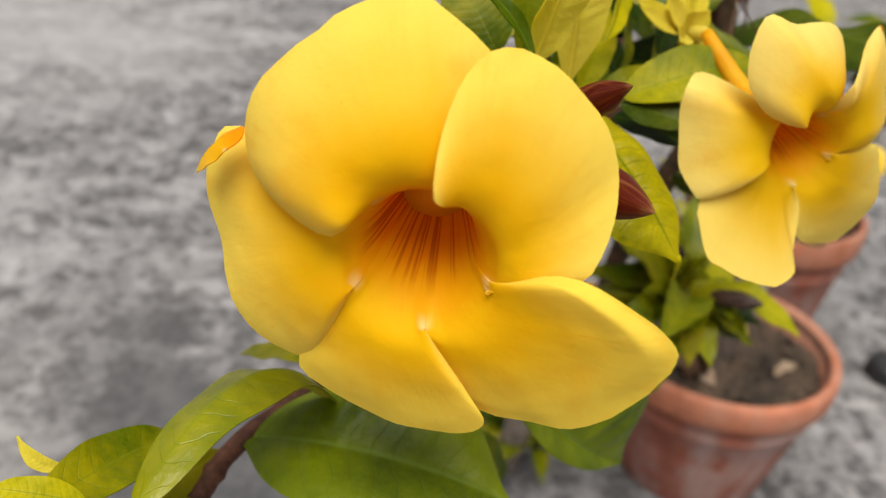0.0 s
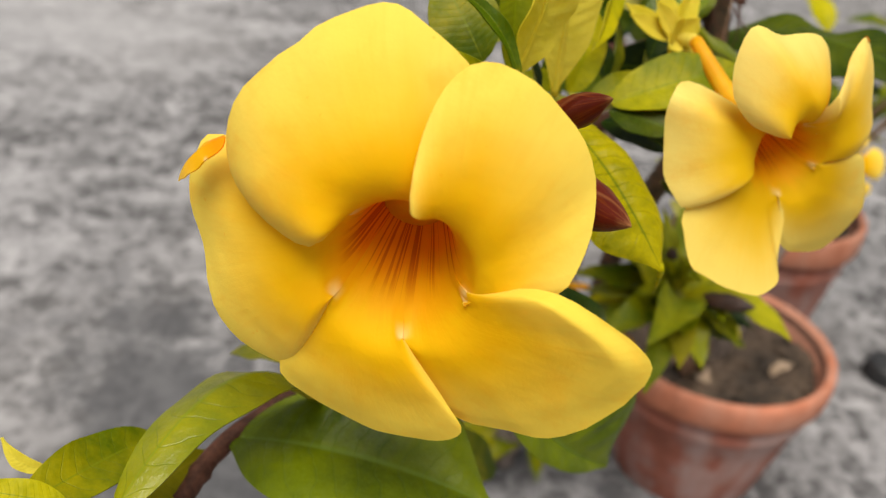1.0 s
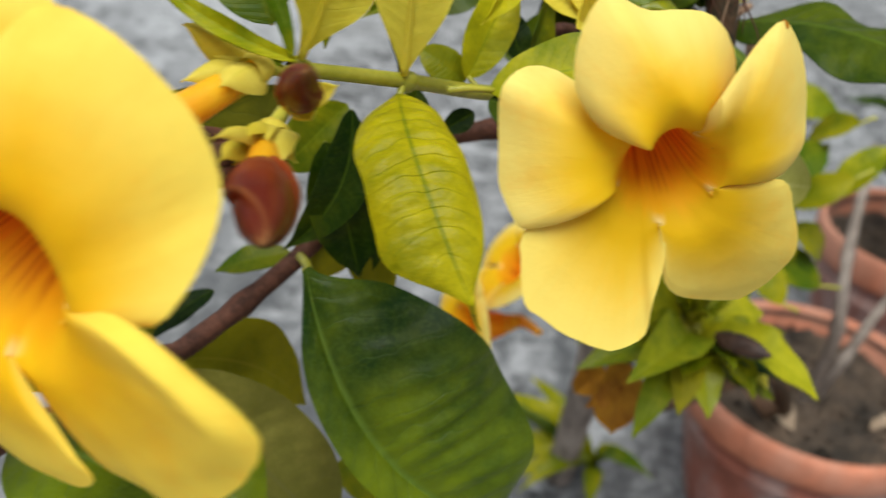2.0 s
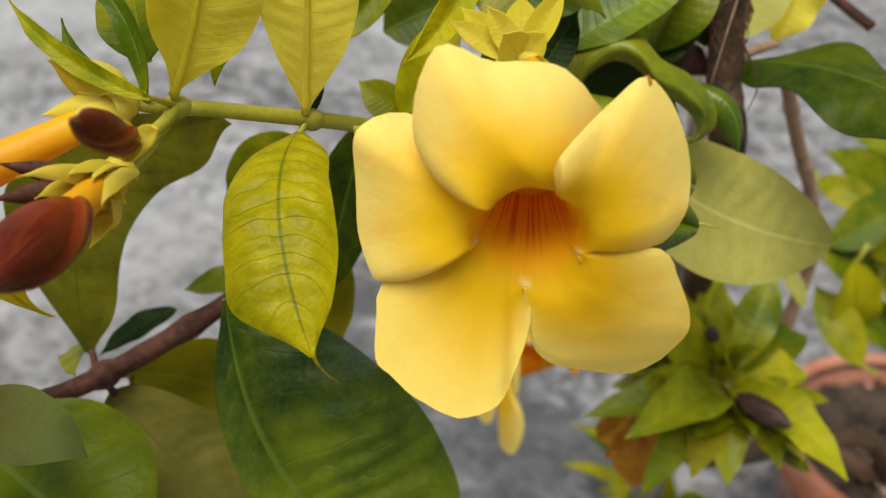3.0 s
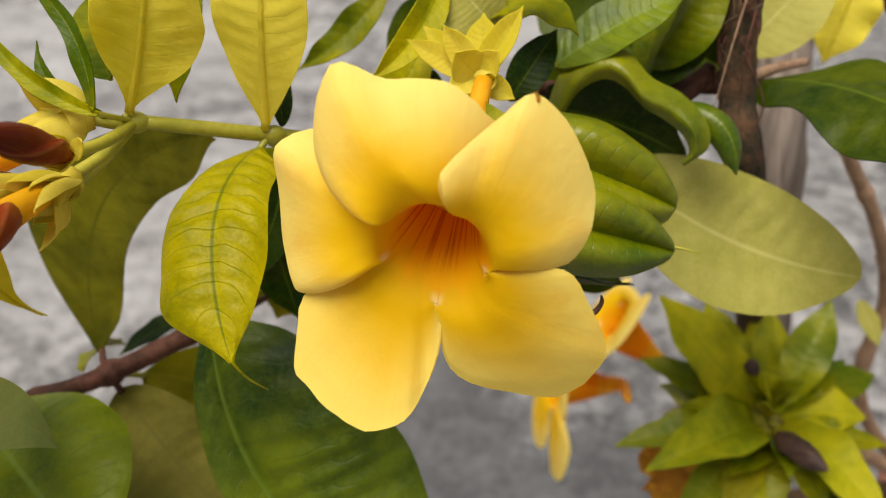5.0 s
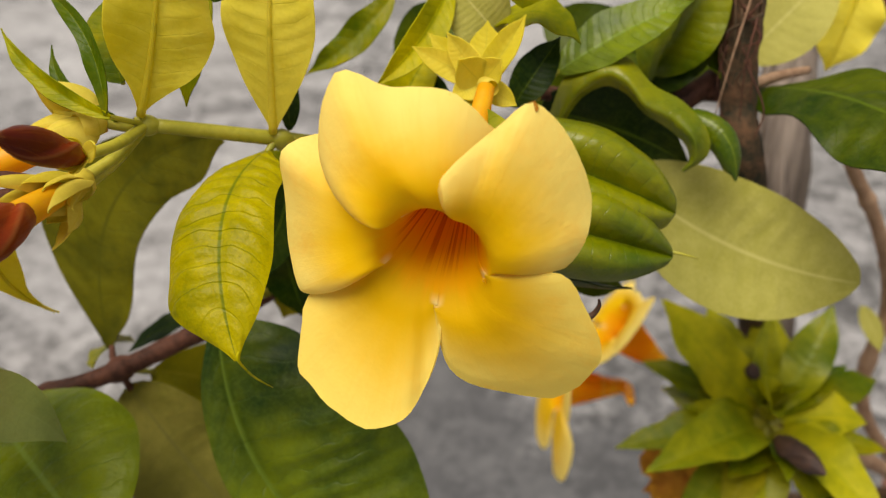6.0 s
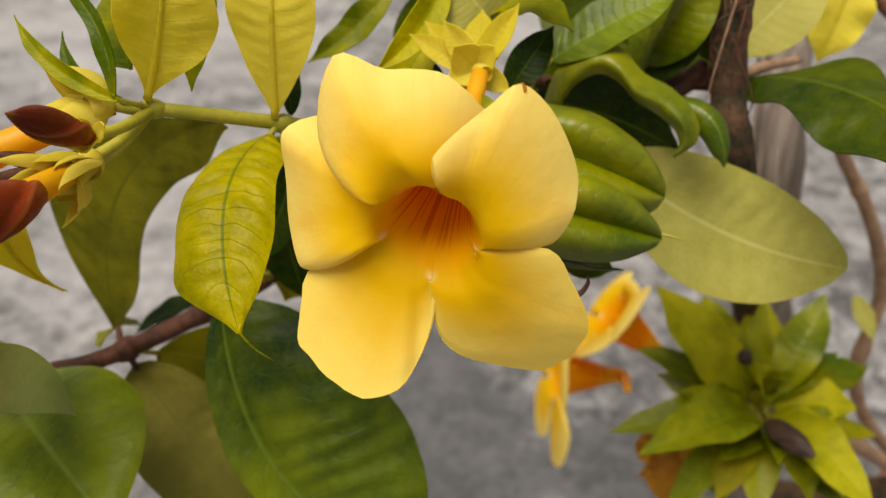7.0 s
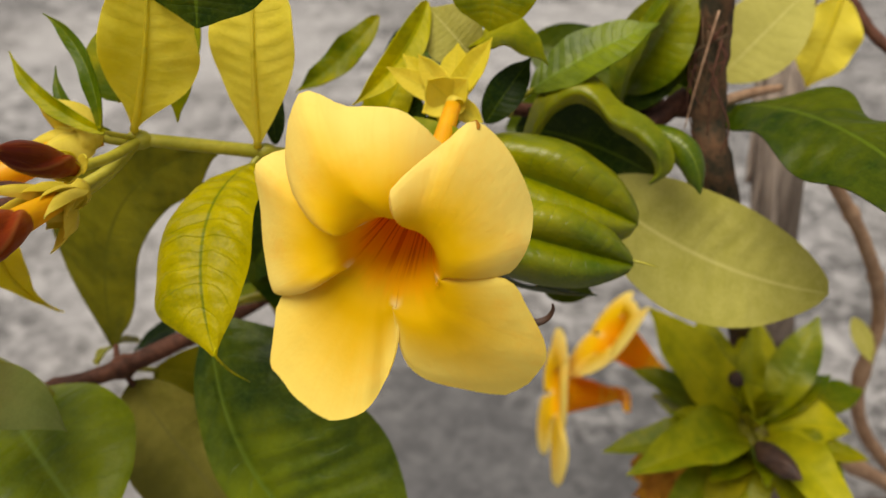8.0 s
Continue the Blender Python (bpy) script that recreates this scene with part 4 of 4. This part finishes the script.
# calyx and leaves above the second flower
CAL = (-0.0285, 0.0700, 0.7385)
calyx = part("calyx", lathe(CAL, (-0.0215, 0.0655, 0.7395), [(0, 0.0012), (0.3, 0.0026), (0.8, 0.0029), (1, 0.0025)], 16), SEPAL, plant, "yellow calyx with pointed spreading sepals")
for tip, w, f in (
    ((-0.0508, 0.0628, 0.7482), 40, 0.3), ((-0.0517, 0.0723, 0.7501), 46, 0.2), ((-0.0403, 0.0678, 0.7532), 42, 0.5), ((-0.0319, 0.0626, 0.7474), 58, 0.2), ((-0.0355, 0.0832, 0.7543), 62, 0.15),
    ((-0.0266, 0.084, 0.7501), 40, 0.3), ((-0.022, 0.0847, 0.758), 44, 0.6), ((-0.0168, 0.073, 0.7326), 36, 0.3), ((-0.0327, 0.06, 0.7368), 42, 0.3), ((-0.0214, 0.0702, 0.7477), 46, 0.3), ((-0.0292, 0.0659, 0.73), 36, 0.3),
):
    leaf(calyx, Vector(CAL), tip, w * 0.00019, (0.3, -0.8, 0.5), (YELLOW, SEPAL), arc=-0.06, fold=f, wave=0.01, belly=0.85, sharp=0.8, name="sepal", rib=False, rows=12, cols=6)
leaf(plant, (-0.044, 0.0996, 0.7474), (-0.0142, 0.1081, 0.7438), 0.0185, (0.3, -0.2, 0.9), (LIME, OLIVE), arc=0.22, fold=0.1, wave=0.04, bend=0.1)
leaf(plant, (-0.058, 0.0939, 0.7631), (-0.0636, 0.0578, 0.733), 0.011, (0.8, -0.4, 0.4), (LIME, YELLOW), arc=0.05, fold=0.45, bend=0.07)
leaf(plant, (-0.0416, 0.0999, 0.7435), (-0.0577, 0.0936, 0.7612), 0.0218, FRONT, (PALE, PALE), fold=0.2)
leaf(plant, (-0.0911, 0.1023, 0.7509), (-0.1106, 0.0715, 0.7241), 0.0114, FRONT, (GREEN, LIME), fold=0.35, wave=0.03, bend=0.08)
leaf(plant, (-0.0334, 0.0963, 0.7209), (-0.0268, 0.1157, 0.7422), 0.0131, FRONT, (DARK, DARK), fold=0.3)
leaf(plant, (-0.0527, 0.0792, 0.7162), (-0.0628, 0.0854, 0.7325), 0.0109, FRONT, (DARK, DARK), fold=0.3, rib=False)
leaf(plant, (-0.0328, 0.1243, 0.7255), (0.0035, 0.158, 0.7504), 0.0219, (0.2, -0.5, 0.85), (GLOSSY, OLIVE), fold=0.15, arc=0.06, root=(-0.0271, 0.102, 0.7239))
leaf(plant, (-0.0106, 0.1571, 0.716), (0.0009, 0.176, 0.7595), 0.0183, (-0.3, -0.6, 0.6), (GREEN, DARK), fold=0.3, bend=0.1)
leaf(plant, (-0.0206, 0.167, 0.7085), (0.0059, 0.1872, 0.7317), 0.0188, FRONT, (DARK, PALE), fold=0.2)
leaf(plant, (-0.0156, 0.1697, 0.7149), (0.0029, 0.1875, 0.7615), 0.0293, FRONT, (FOLD, PALE), fold=0.45)
leaf(plant, (0.0066, 0.1878, 0.7158), (-0.0056, 0.1955, 0.7597), 0.0244, FRONT, (FOLD, OLIVE), fold=0.45)

# leaves between the second flower and the stem
part("withered_tip", tube(((0.0235, 0.0400, 0.6870), (0.0272, 0.0422, 0.6862), (0.0296, 0.0446, 0.6875), (0.0308, 0.0459, 0.6905), (0.0306, 0.0459, 0.6928)), 0.0016, 0.0004, 6, 7, 0.2, 0, 0.5), DRY, plant, "dark shrivelled leaf end")
leaf(plant, (-0.0304, 0.079, 0.7137), (0.0259, 0.1094, 0.6914), 0.037, (0.4434, -0.8008, 0.8526), (FOLD, DARK), arc=0.10, fold=-0.25, puff=0.55, belly=0.95, sharp=0.42, taper=0.15, label="thick green leaf folded along its midrib", rows=44, cols=24)
leaf(plant, (-0.0168, 0.0614, 0.7001), (0.0319, 0.0966, 0.6826), 0.0302, (0.4221, -0.7739, 0.5721), (FOLD, DARK), arc=0.06, fold=-0.12, puff=0.50, belly=0.85, sharp=0.5, taper=0.15, label="thick green leaf folded along its midrib", rows=44, cols=24)
part("leaf_tip", tube(((0.0285, 0.0988, 0.6826), (0.0336, 0.1009, 0.6821), (0.0383, 0.1034, 0.6807)), 0.0008, 0.0002, 5, 5), STEM, plant)
leaf(plant, (-0.0193, 0.0668, 0.6765), (0.021, 0.092, 0.6679), 0.0169, (0.3, -0.2, -0.6), (DARK, DARK), fold=-0.2, sharp=0.5)
ribbon(plant, (
    ((-0.0312, 0.1173, 0.7087), (-0.0263, 0.116, 0.7103), (-0.0257, 0.1261, 0.7047)),
    ((-0.0292, 0.1254, 0.7245), (-0.0221, 0.121, 0.7219), (-0.0216, 0.1311, 0.711)),
    ((-0.0198, 0.1337, 0.7332), (-0.0137, 0.1258, 0.7291), (-0.0154, 0.1349, 0.7124)),
    ((-0.0093, 0.136, 0.7318), (-0.0052, 0.127, 0.7275), (-0.0078, 0.137, 0.7089)),
    ((0.0004, 0.1364, 0.7242), (0.0024, 0.1277, 0.7205), (-0.002, 0.138, 0.7054)),
    ((0.0115, 0.1391, 0.7194), (0.0109, 0.1318, 0.7162), (0.0041, 0.1385, 0.7009)),
    ((0.0214, 0.1394, 0.7111), (0.0193, 0.1325, 0.7104), (0.0099, 0.1393, 0.6975)),
    ((0.0239, 0.1376, 0.7026), (0.0207, 0.134, 0.7022), (0.0144, 0.1371, 0.6966)),
    ((0.0173, 0.134, 0.6953), (0.0175, 0.1323, 0.6965), (0.0138, 0.1407, 0.6925)),
), (FOLD, GREEN), "green leaf arched and rolled along its edge")
# Added dark leaf: stands in for the shade inside the rolled leaf.
leaf(plant, (-0.0474, 0.1365, 0.7032), (0.0103, 0.1569, 0.6874), 0.0369, (0.4427, -0.8099, -0.1153), (DARK, DARK), fold=0.3, sharp=0.45, bend=0.1, rib=False)
leaf(plant, (0.0083, 0.1457, 0.7132), (0.0338, 0.1439, 0.692), 0.0165, (0.3543, -0.8553, 0.878), (FOLD, DARK), arc=0.22, fold=-0.1, curl=-1.5, bend=0.15, sharp=0.45, rows=30, cols=16)
leaf(plant, (-0.0085, 0.1389, 0.6837), (0.0765, 0.191, 0.6395), 0.052, FRONT, (PALE, PALE), arc=0.02, fold=0.04, bend=-0.07, wave=0.006, belly=0.95, sharp=0.55, taper=0.1, quilt=0.02, label="broad pale olive leaf back", rows=44, cols=16)
leaf(plant, (0.0147, 0.201, 0.7061), (0.1237, 0.1395, 0.7044), 0.0511, (0.15, -0.35, 0.9), (DARK, OLIVE), arc=0.10, fold=-0.12, wave=0.03, bend=0.05, root=(0.015, 0.1842, 0.7123), belly=0.8, sharp=0.6, quilt=0.04, sides=((0.05, 0.6, 0.78, 0.95, 0.9, 0.6, 0.05), (0.05, 0.62, 0.95, 0.62, 1.0, 0.8, 0.05)), label="long dark green leaf with a torn notch", rows=60, cols=18)
leaf(plant, (-0.0024, 0.2368, 0.7047), (0.0248, 0.2684, 0.7481), 0.0356, FRONT, (PALE, PALE), fold=0.1)
leaf(plant, (0.0274, 0.3031, 0.7342), (0.0227, 0.2896, 0.6903), 0.0288, FRONT, (YELLOW, YELLOW), fold=0.3, wave=0.06, label="withering yellow leaf, brown at its edge")
leaf(plant, (0.0593, 0.3526, 0.5313), (0.0778, 0.3422, 0.5104), 0.0110, FRONT, (PALE, PALE), fold=0.2, rib=False)

# the rosette of leaves above the pot
ROS = (0.045, 0.235, 0.515)
part("branch", tube((ROS, (0.07, 0.32, 0.45), (0.135, 0.47, 0.31), (0.212, 0.615, 0.165)), 0.004, 0.0065, 8, 10, 0.1, 6), TWIG, plant, "tan stem below a rosette of leaves")
for tip, width, mats, arc, fold, bend in (
    ((-0.0200, 0.2300, 0.5718), 0.0330, (FRESH, FRESH), 0.06, 0.2, 0.04),
    ((-0.0076, 0.2707, 0.5490), 0.0260, (FRESH, OLIVE), 0.08, 0.2, 0.05),
    ((0.0199, 0.2892, 0.5500), 0.0250, (FRESH, PALE), 0.05, 0.2, 0.0),
    ((0.0541, 0.2876, 0.5656), 0.0240, (BRIGHT, OLIVE), 0.05, 0.3, -0.04),
    ((0.0400, 0.2220, 0.5540), 0.0160, (FRESH, FRESH), 0.10, 0.5, 0.0),
    ((-0.0144, 0.1770, 0.5075), 0.0200, (BRIGHT, GREEN), 0.12, 0.25, 0.03),
    ((-0.0273, 0.2306, 0.5254), 0.0190, (GREEN, OLIVE), 0.08, 0.2, 0.0),
    ((0.0134, 0.1504, 0.5277), 0.0290, (FRESH, BRIGHT), 0.18, 0.5, 0.06),
    ((0.0470, 0.1807, 0.4900), 0.0200, (OLIVE, RUST), 0.10, 0.3, 0.0),
    ((0.0650, 0.1901, 0.4850), 0.0210, (BRIGHT, OLIVE), 0.12, 0.25, 0.0),
    ((0.0885, 0.2607, 0.5193), 0.0270, (FRESH, PALE), 0.16, 0.2, 0.04),
    ((0.1174, 0.1918, 0.5150), 0.0270, (FRESH, BRIGHT), 0.24, 0.25, -0.05),
    ((0.0980, 0.2250, 0.4900), 0.0230, (YELLOW, FRESH), 0.16, 0.2, 0.05),
    ((0.0828, 0.3074, 0.5152), 0.0230, (GREEN, OLIVE), 0.08, 0.2, 0.0),
    ((0.0250, 0.1700, 0.4740), 0.0190, (FRESH, GREEN), 0.10, 0.25, 0.0),
    ((-0.0200, 0.2618, 0.4612), 0.0230, (BRIGHT, OLIVE), 0.10, 0.2, 0.0),
    ((0.0300, 0.2560, 0.5700), 0.0140, (BRIGHT, FRESH), 0.06, 0.5, 0.05),
    ((0.0560, 0.2100, 0.5420), 0.0130, (FRESH, YELLOW), 0.12, 0.5, -0.05),
    ((0.0100, 0.2000, 0.5330), 0.0150, (LIME, OLIVE), 0.14, 0.4, 0.08),
    ((0.0700, 0.2750, 0.5400), 0.0160, (GREEN, OLIVE), 0.08, 0.3, 0.0),
    ((-0.0050, 0.2450, 0.5150), 0.0170, (GREEN, OLIVE), 0.08, 0.3, 0.0),
    ((0.0950, 0.2380, 0.5080), 0.0160, (LIME, FRESH), 0.20, 0.3, 0.06),
):
    out = (Vector(tip) - Vector(ROS)).normalized()
    leaf(plant, Vector(ROS) + out * 0.008, tip, width, Vector((0.15, -0.3, 0.9)) - out * 0.25, mats, arc=arc, fold=fold, bend=bend, wave=0.03, root=ROS, quilt=0.03, rows=36, belly=0.85, sharp=0.75, taper=0.3)
rng = random.Random(31)
for k in range(16):
    a = math.tau * k / 16 + rng.uniform(-0.15, 0.15)
    tip = Vector(ROS) + Vector((0.060 * math.cos(a), 0.052 * math.sin(a), rng.uniform(-0.040, 0.012)))
    out = (tip - Vector(ROS)).normalized()
    base = Vector(ROS) - Vector((0, 0, 0.010)) + out * 0.008
    leaf(plant, base, tip, rng.uniform(0.017, 0.024), Vector((0.1, -0.2, 0.9)) - out * 0.35, rng.choice(((GREEN, OLIVE), (FOLD, OLIVE), (LIME, OLIVE), (DARK, GREEN))), arc=rng.uniform(0.08, 0.2), fold=0.35, bend=rng.uniform(-0.1, 0.1), wave=0.03, root=ROS, quilt=0.03, rows=24, belly=0.85, sharp=0.7, taper=0.3)
for k in range(7):
    a = 0.9 * k
    tip = Vector(ROS) + Vector((0.014 * math.cos(a), 0.014 * math.sin(a), rng.uniform(0.020, 0.036)))
    leaf(plant, Vector(ROS) + Vector((0, 0, 0.003)), tip, rng.uniform(0.008, 0.012), (-math.cos(a), -math.sin(a), 0.4), rng.choice(((LIME, FRESH), (GREEN, LIME), (FRESH, LIME))), fold=0.5, rows=16, cols=8)
bud(plant, (0.058, 0.205, 0.533), (0.0854, 0.1861, 0.541), 0.0062, DRY, "seed_pod", "dark brown dried seed pod")
bud(plant, (0.036, 0.226, 0.548), (0.034, 0.221, 0.558), 0.0040, DRY, "withered_bud", "withered brown bud")
leaf(plant, (0.0091, 0.2244, 0.486), (0.0148, 0.209, 0.4376), 0.0345, (0.3, -0.7, 0.4), (RUST, RUST), fold=0.3, wave=0.05, label="withered orange leaf")
leaf(plant, (-0.0003, 0.2283, 0.4751), (-0.0135, 0.2215, 0.4524), 0.02, (0.3, -0.7, 0.4), (RUST, RUST), fold=0.4, wave=0.06, label="withered orange-brown leaf")
leaf(plant, (0.0144, 0.2203, 0.4731), (-0.0045, 0.2009, 0.461), 0.0125, (0.3, -0.7, 0.4), (RUST, RUST), fold=0.4, wave=0.05, label="withered red-brown leaf")

# two flowers seen from the side, low behind
for c, back, axis, right, reach, seed in (
    ((-0.0725, 0.2931, 0.4932), (-0.011, 0.2567, 0.4987), (-0.50, -0.22, 0.42), (0.35, 0.30, 0.85), (0.9, 0.6, 0.9, 1.0, 0.8), 3),
    ((-0.0974, 0.2682, 0.4474), (-0.0469, 0.2729, 0.4553), (-0.72, -0.66, 0.12), (0.15, 0.15, 0.95), (0.8, 1.0, 0.8, 1.35, 1.4), 4),
):
    flower(plant, c, axis, right, 18.0, [
        (a0, a0 + 76, 3.0, lobe_outline(a0, a0 + 76, 46 * far * math.cos(radians(a0 + 36)), 46 * far * math.sin(radians(a0 + 36)), 4.0, 23, 15.0))
        for a0, far in zip((270, 342, 54, 126, 198), reach)
    ], "yellow flower with an orange tube seen from its side", PETAL_PALE, PETAL_PALE, 2.0, back, seed, 36.0, 0.0, 0.13)

# small leaves on the bent stem
rng = random.Random(5)
for c in ((0.1099, 0.454, 0.5325), (0.1222, 0.4365, 0.4572), (0.1365, 0.4827, 0.5595), (0.0929, 0.5036, 0.5414), (0.13, 0.4277, 0.5308), (0.1381, 0.4451, 0.4779), (0.1065, 0.426, 0.4753), (0.1581, 0.449, 0.5413),
          (0.1126, 0.5298, 0.5601), (0.096, 0.4346, 0.5005), (0.1033, 0.4119, 0.4629), (0.0878, 0.4744, 0.5343), (0.1209, 0.4907, 0.4721)):
    out = Vector((rng.uniform(-1, 1), rng.uniform(-0.5, 0.5), rng.uniform(-0.8, 0.4))).normalized()
    size = rng.uniform(0.028, 0.044)
    leaf(plant, Vector(c) - out * size, Vector(c) + out * size, size * 0.85, (rng.uniform(-0.4, 0.4), -0.6, 0.7), rng.choice(((GREEN, OLIVE), (LIME, OLIVE), (GREEN, DARK))), arc=0.1, fold=0.2, rows=14, cols=8,
         root=Vector(c) - out * size * 1.3 + Vector((0.006, 0.01, 0.0)))

# grey twigs standing in the pot
for a, b, c, d, r in (
    ((0.236, 0.635, 0.17), (0.2344, 0.6158, 0.2842), (0.2234, 0.6513, 0.3802), (0.223, 0.6946, 0.4761), 0.008),
    ((0.240, 0.637, 0.17), (0.2477, 0.6063, 0.2574), (0.2635, 0.6224, 0.3073), (0.3025, 0.6623, 0.4016), 0.007),
):
    part("branch", tube((a, b, c, d), r, 0.6 * r, 8, 10, 0.1, 4), GREYWOOD, plant, "bare grey twig")

# the wooden stake
stake = thing("wooden_stake", (-0.020, 0.59, 0.0), "weathered grey wooden stake standing beside the pot", "stake")
part("pole", tube(((-0.020, 0.59, 0.0), (-0.012, 0.53, 0.16), (-0.006, 0.44, 0.40), (-0.008, 0.372, 0.60), (-0.026, 0.39, 0.72), (-0.03, 0.40, 0.95)), 0.0185, 0.0145, 8, 9, 0.16), GREYWOOD, stake)

for a, b, c in (((-0.0200, 0.3560, 0.600), (-0.0240, 0.3600, 0.660), (-0.0330, 0.3740, 0.730)), ((0.0020, 0.3560, 0.560), (-0.0080, 0.3580, 0.640), (-0.0180, 0.3730, 0.720)), ((-0.0120, 0.3540, 0.570), (-0.0150, 0.3570, 0.620), (-0.0200, 0.3660, 0.680))):
    part("splinter", tube((a, b, c), 0.0028, 0.0012, 8, 6, 0.3, 0, 0.5), GREYWOOD, stake, "raised splinter of weathered wood")

# ---- second potted plant ----
shrub = thing("allamanda_plant", (0.39, 0.975, 0.21), "leafy young allamanda with one small flower, in a clay pot", "plant")
rng = random.Random(21)
for k in range(5):
    a = rng.uniform(0, math.tau)
    top = Vector((0.40 + 0.16 * math.cos(a), 0.86 + 0.14 * math.sin(a), rng.uniform(0.42, 0.62)))
    root = Vector((0.395 + 0.02 * math.cos(a), 0.985 + 0.02 * math.sin(a), 0.2))
    mid = root.lerp(top, 0.5) + Vector((rng.uniform(-0.03, 0.03), rng.uniform(-0.03, 0.03), 0.05))
    part("branch", tube((root, mid, top), 0.006, 0.003, 8, 8, 0.1, 5), TWIG, shrub)
    for n in range(11):
        t = 0.35 + 0.65 * n / 10
        p = root.lerp(mid, t * 2) if t < 0.5 else mid.lerp(top, t * 2 - 1)
        g = n * 2.4 + k
        out = Vector((math.cos(g), math.sin(g), rng.uniform(-0.1, 0.6))).normalized()
        leaf(shrub, p + out * 0.006, p + out * rng.uniform(0.06, 0.10), rng.uniform(0.026, 0.036), Vector((0, -0.2, 1)) - out * 0.2,
             rng.choice(((GREEN, OLIVE), (LIME, OLIVE), (GREEN, OLIVE), (DARK, OLIVE))), arc=0.1, fold=0.2, rib=False, rows=12, cols=6)
SF = (0.2869, 0.5749, 0.4869)
flower(shrub, SF, (-0.3, -0.85, 0.3), (0.95, -0.3, 0.0), 15.0, [
    (a0, a0 + 76, 5.0, lobe_outline(a0, a0 + 76, 40 * math.cos(radians(a0 + 36)), 40 * math.sin(radians(a0 + 36)), -3, 17, 15.0)) for a0 in (270, 342, 54, 126, 198)
], "small yellow flower", PETAL, PETAL, 3.0, None, 6)
part("flower_stalk", tube((Vector(SF) + Vector((0.01, 0.035, -0.01)), Vector(SF) + Vector((0.03, 0.05, -0.12)), (0.38, 0.95, 0.22)), 0.002, 0.003, 8, 8), STEM, shrub)

# ---- low weed beside the pot ----
weed = thing("weed", (0.02, 0.60, 0.0), "small yellow-green weed growing on the concrete", "weed")
for tip, b in (((0.0896, 0.5443, 0.0832), 0.25), ((0.0235, 0.5152, 0.038), 0.15), ((-0.115, 0.6239, 0.0726), 0.1), ((-0.0749, 0.5693, 0.0392), 0.2), ((-0.0858, 0.5128, 0.0423), 0.2), ((-0.1283, 0.5896, 0.039), 0.15), ((-0.1314, 0.6089, 0.0892), 0.3), ((-0.0865, 0.6743, 0.0799), 0.2), ((-0.0597, 0.628, 0.0696), 0.2), ((-0.0625, 0.5024, 0.0437), 0.3), ((0.0603, 0.5984, 0.0647), 0.3)):
    leaf(weed, (0.02, 0.60, 0.03), tip, 0.022, (0.0, -0.3, 0.95), (GREEN, OLIVE), arc=b, fold=0.2, rib=False, root=(0.02, 0.60, 0.0), rows=14, cols=6)

# ---- a scrap on the ground ----
# kind unknown: a small black blob, given a cap's shape
scrap = thing("black_scrap", (0.615, 0.885, 0.0), "small unidentified black object lying on the concrete", "cap")
part("scrap_body", lathe((0.615, 0.885, 0.0), (0.615, 0.885, 0.032), [(0.0, 0.001), (0.0, 0.036), (0.15, 0.038), (0.8, 0.036), (0.95, 0.033), (1.0, 0.027), (0.9, 0.024), (0.9, 0.001)], 28, 0.012, 14), RUBBER, scrap)

# ---- fallen leaves ----
for a, c, w in (((0.180, 0.610, 0.187), (0.218, 0.562, 0.187), 0.034), ((0.300, 0.600, 0.187), (0.338, 0.628, 0.187), 0.016)):
    fallen = thing("fallen_leaf", a, "dry tan leaf lying on the potting soil", "leaf", "fallen leaves")
    leaf(fallen, a, c, w, (0, 0, 1), (HUSK, HUSK), arc=0.12, fold=0.2, wave=0.05, name="blade", rib=False, rows=14, cols=8)
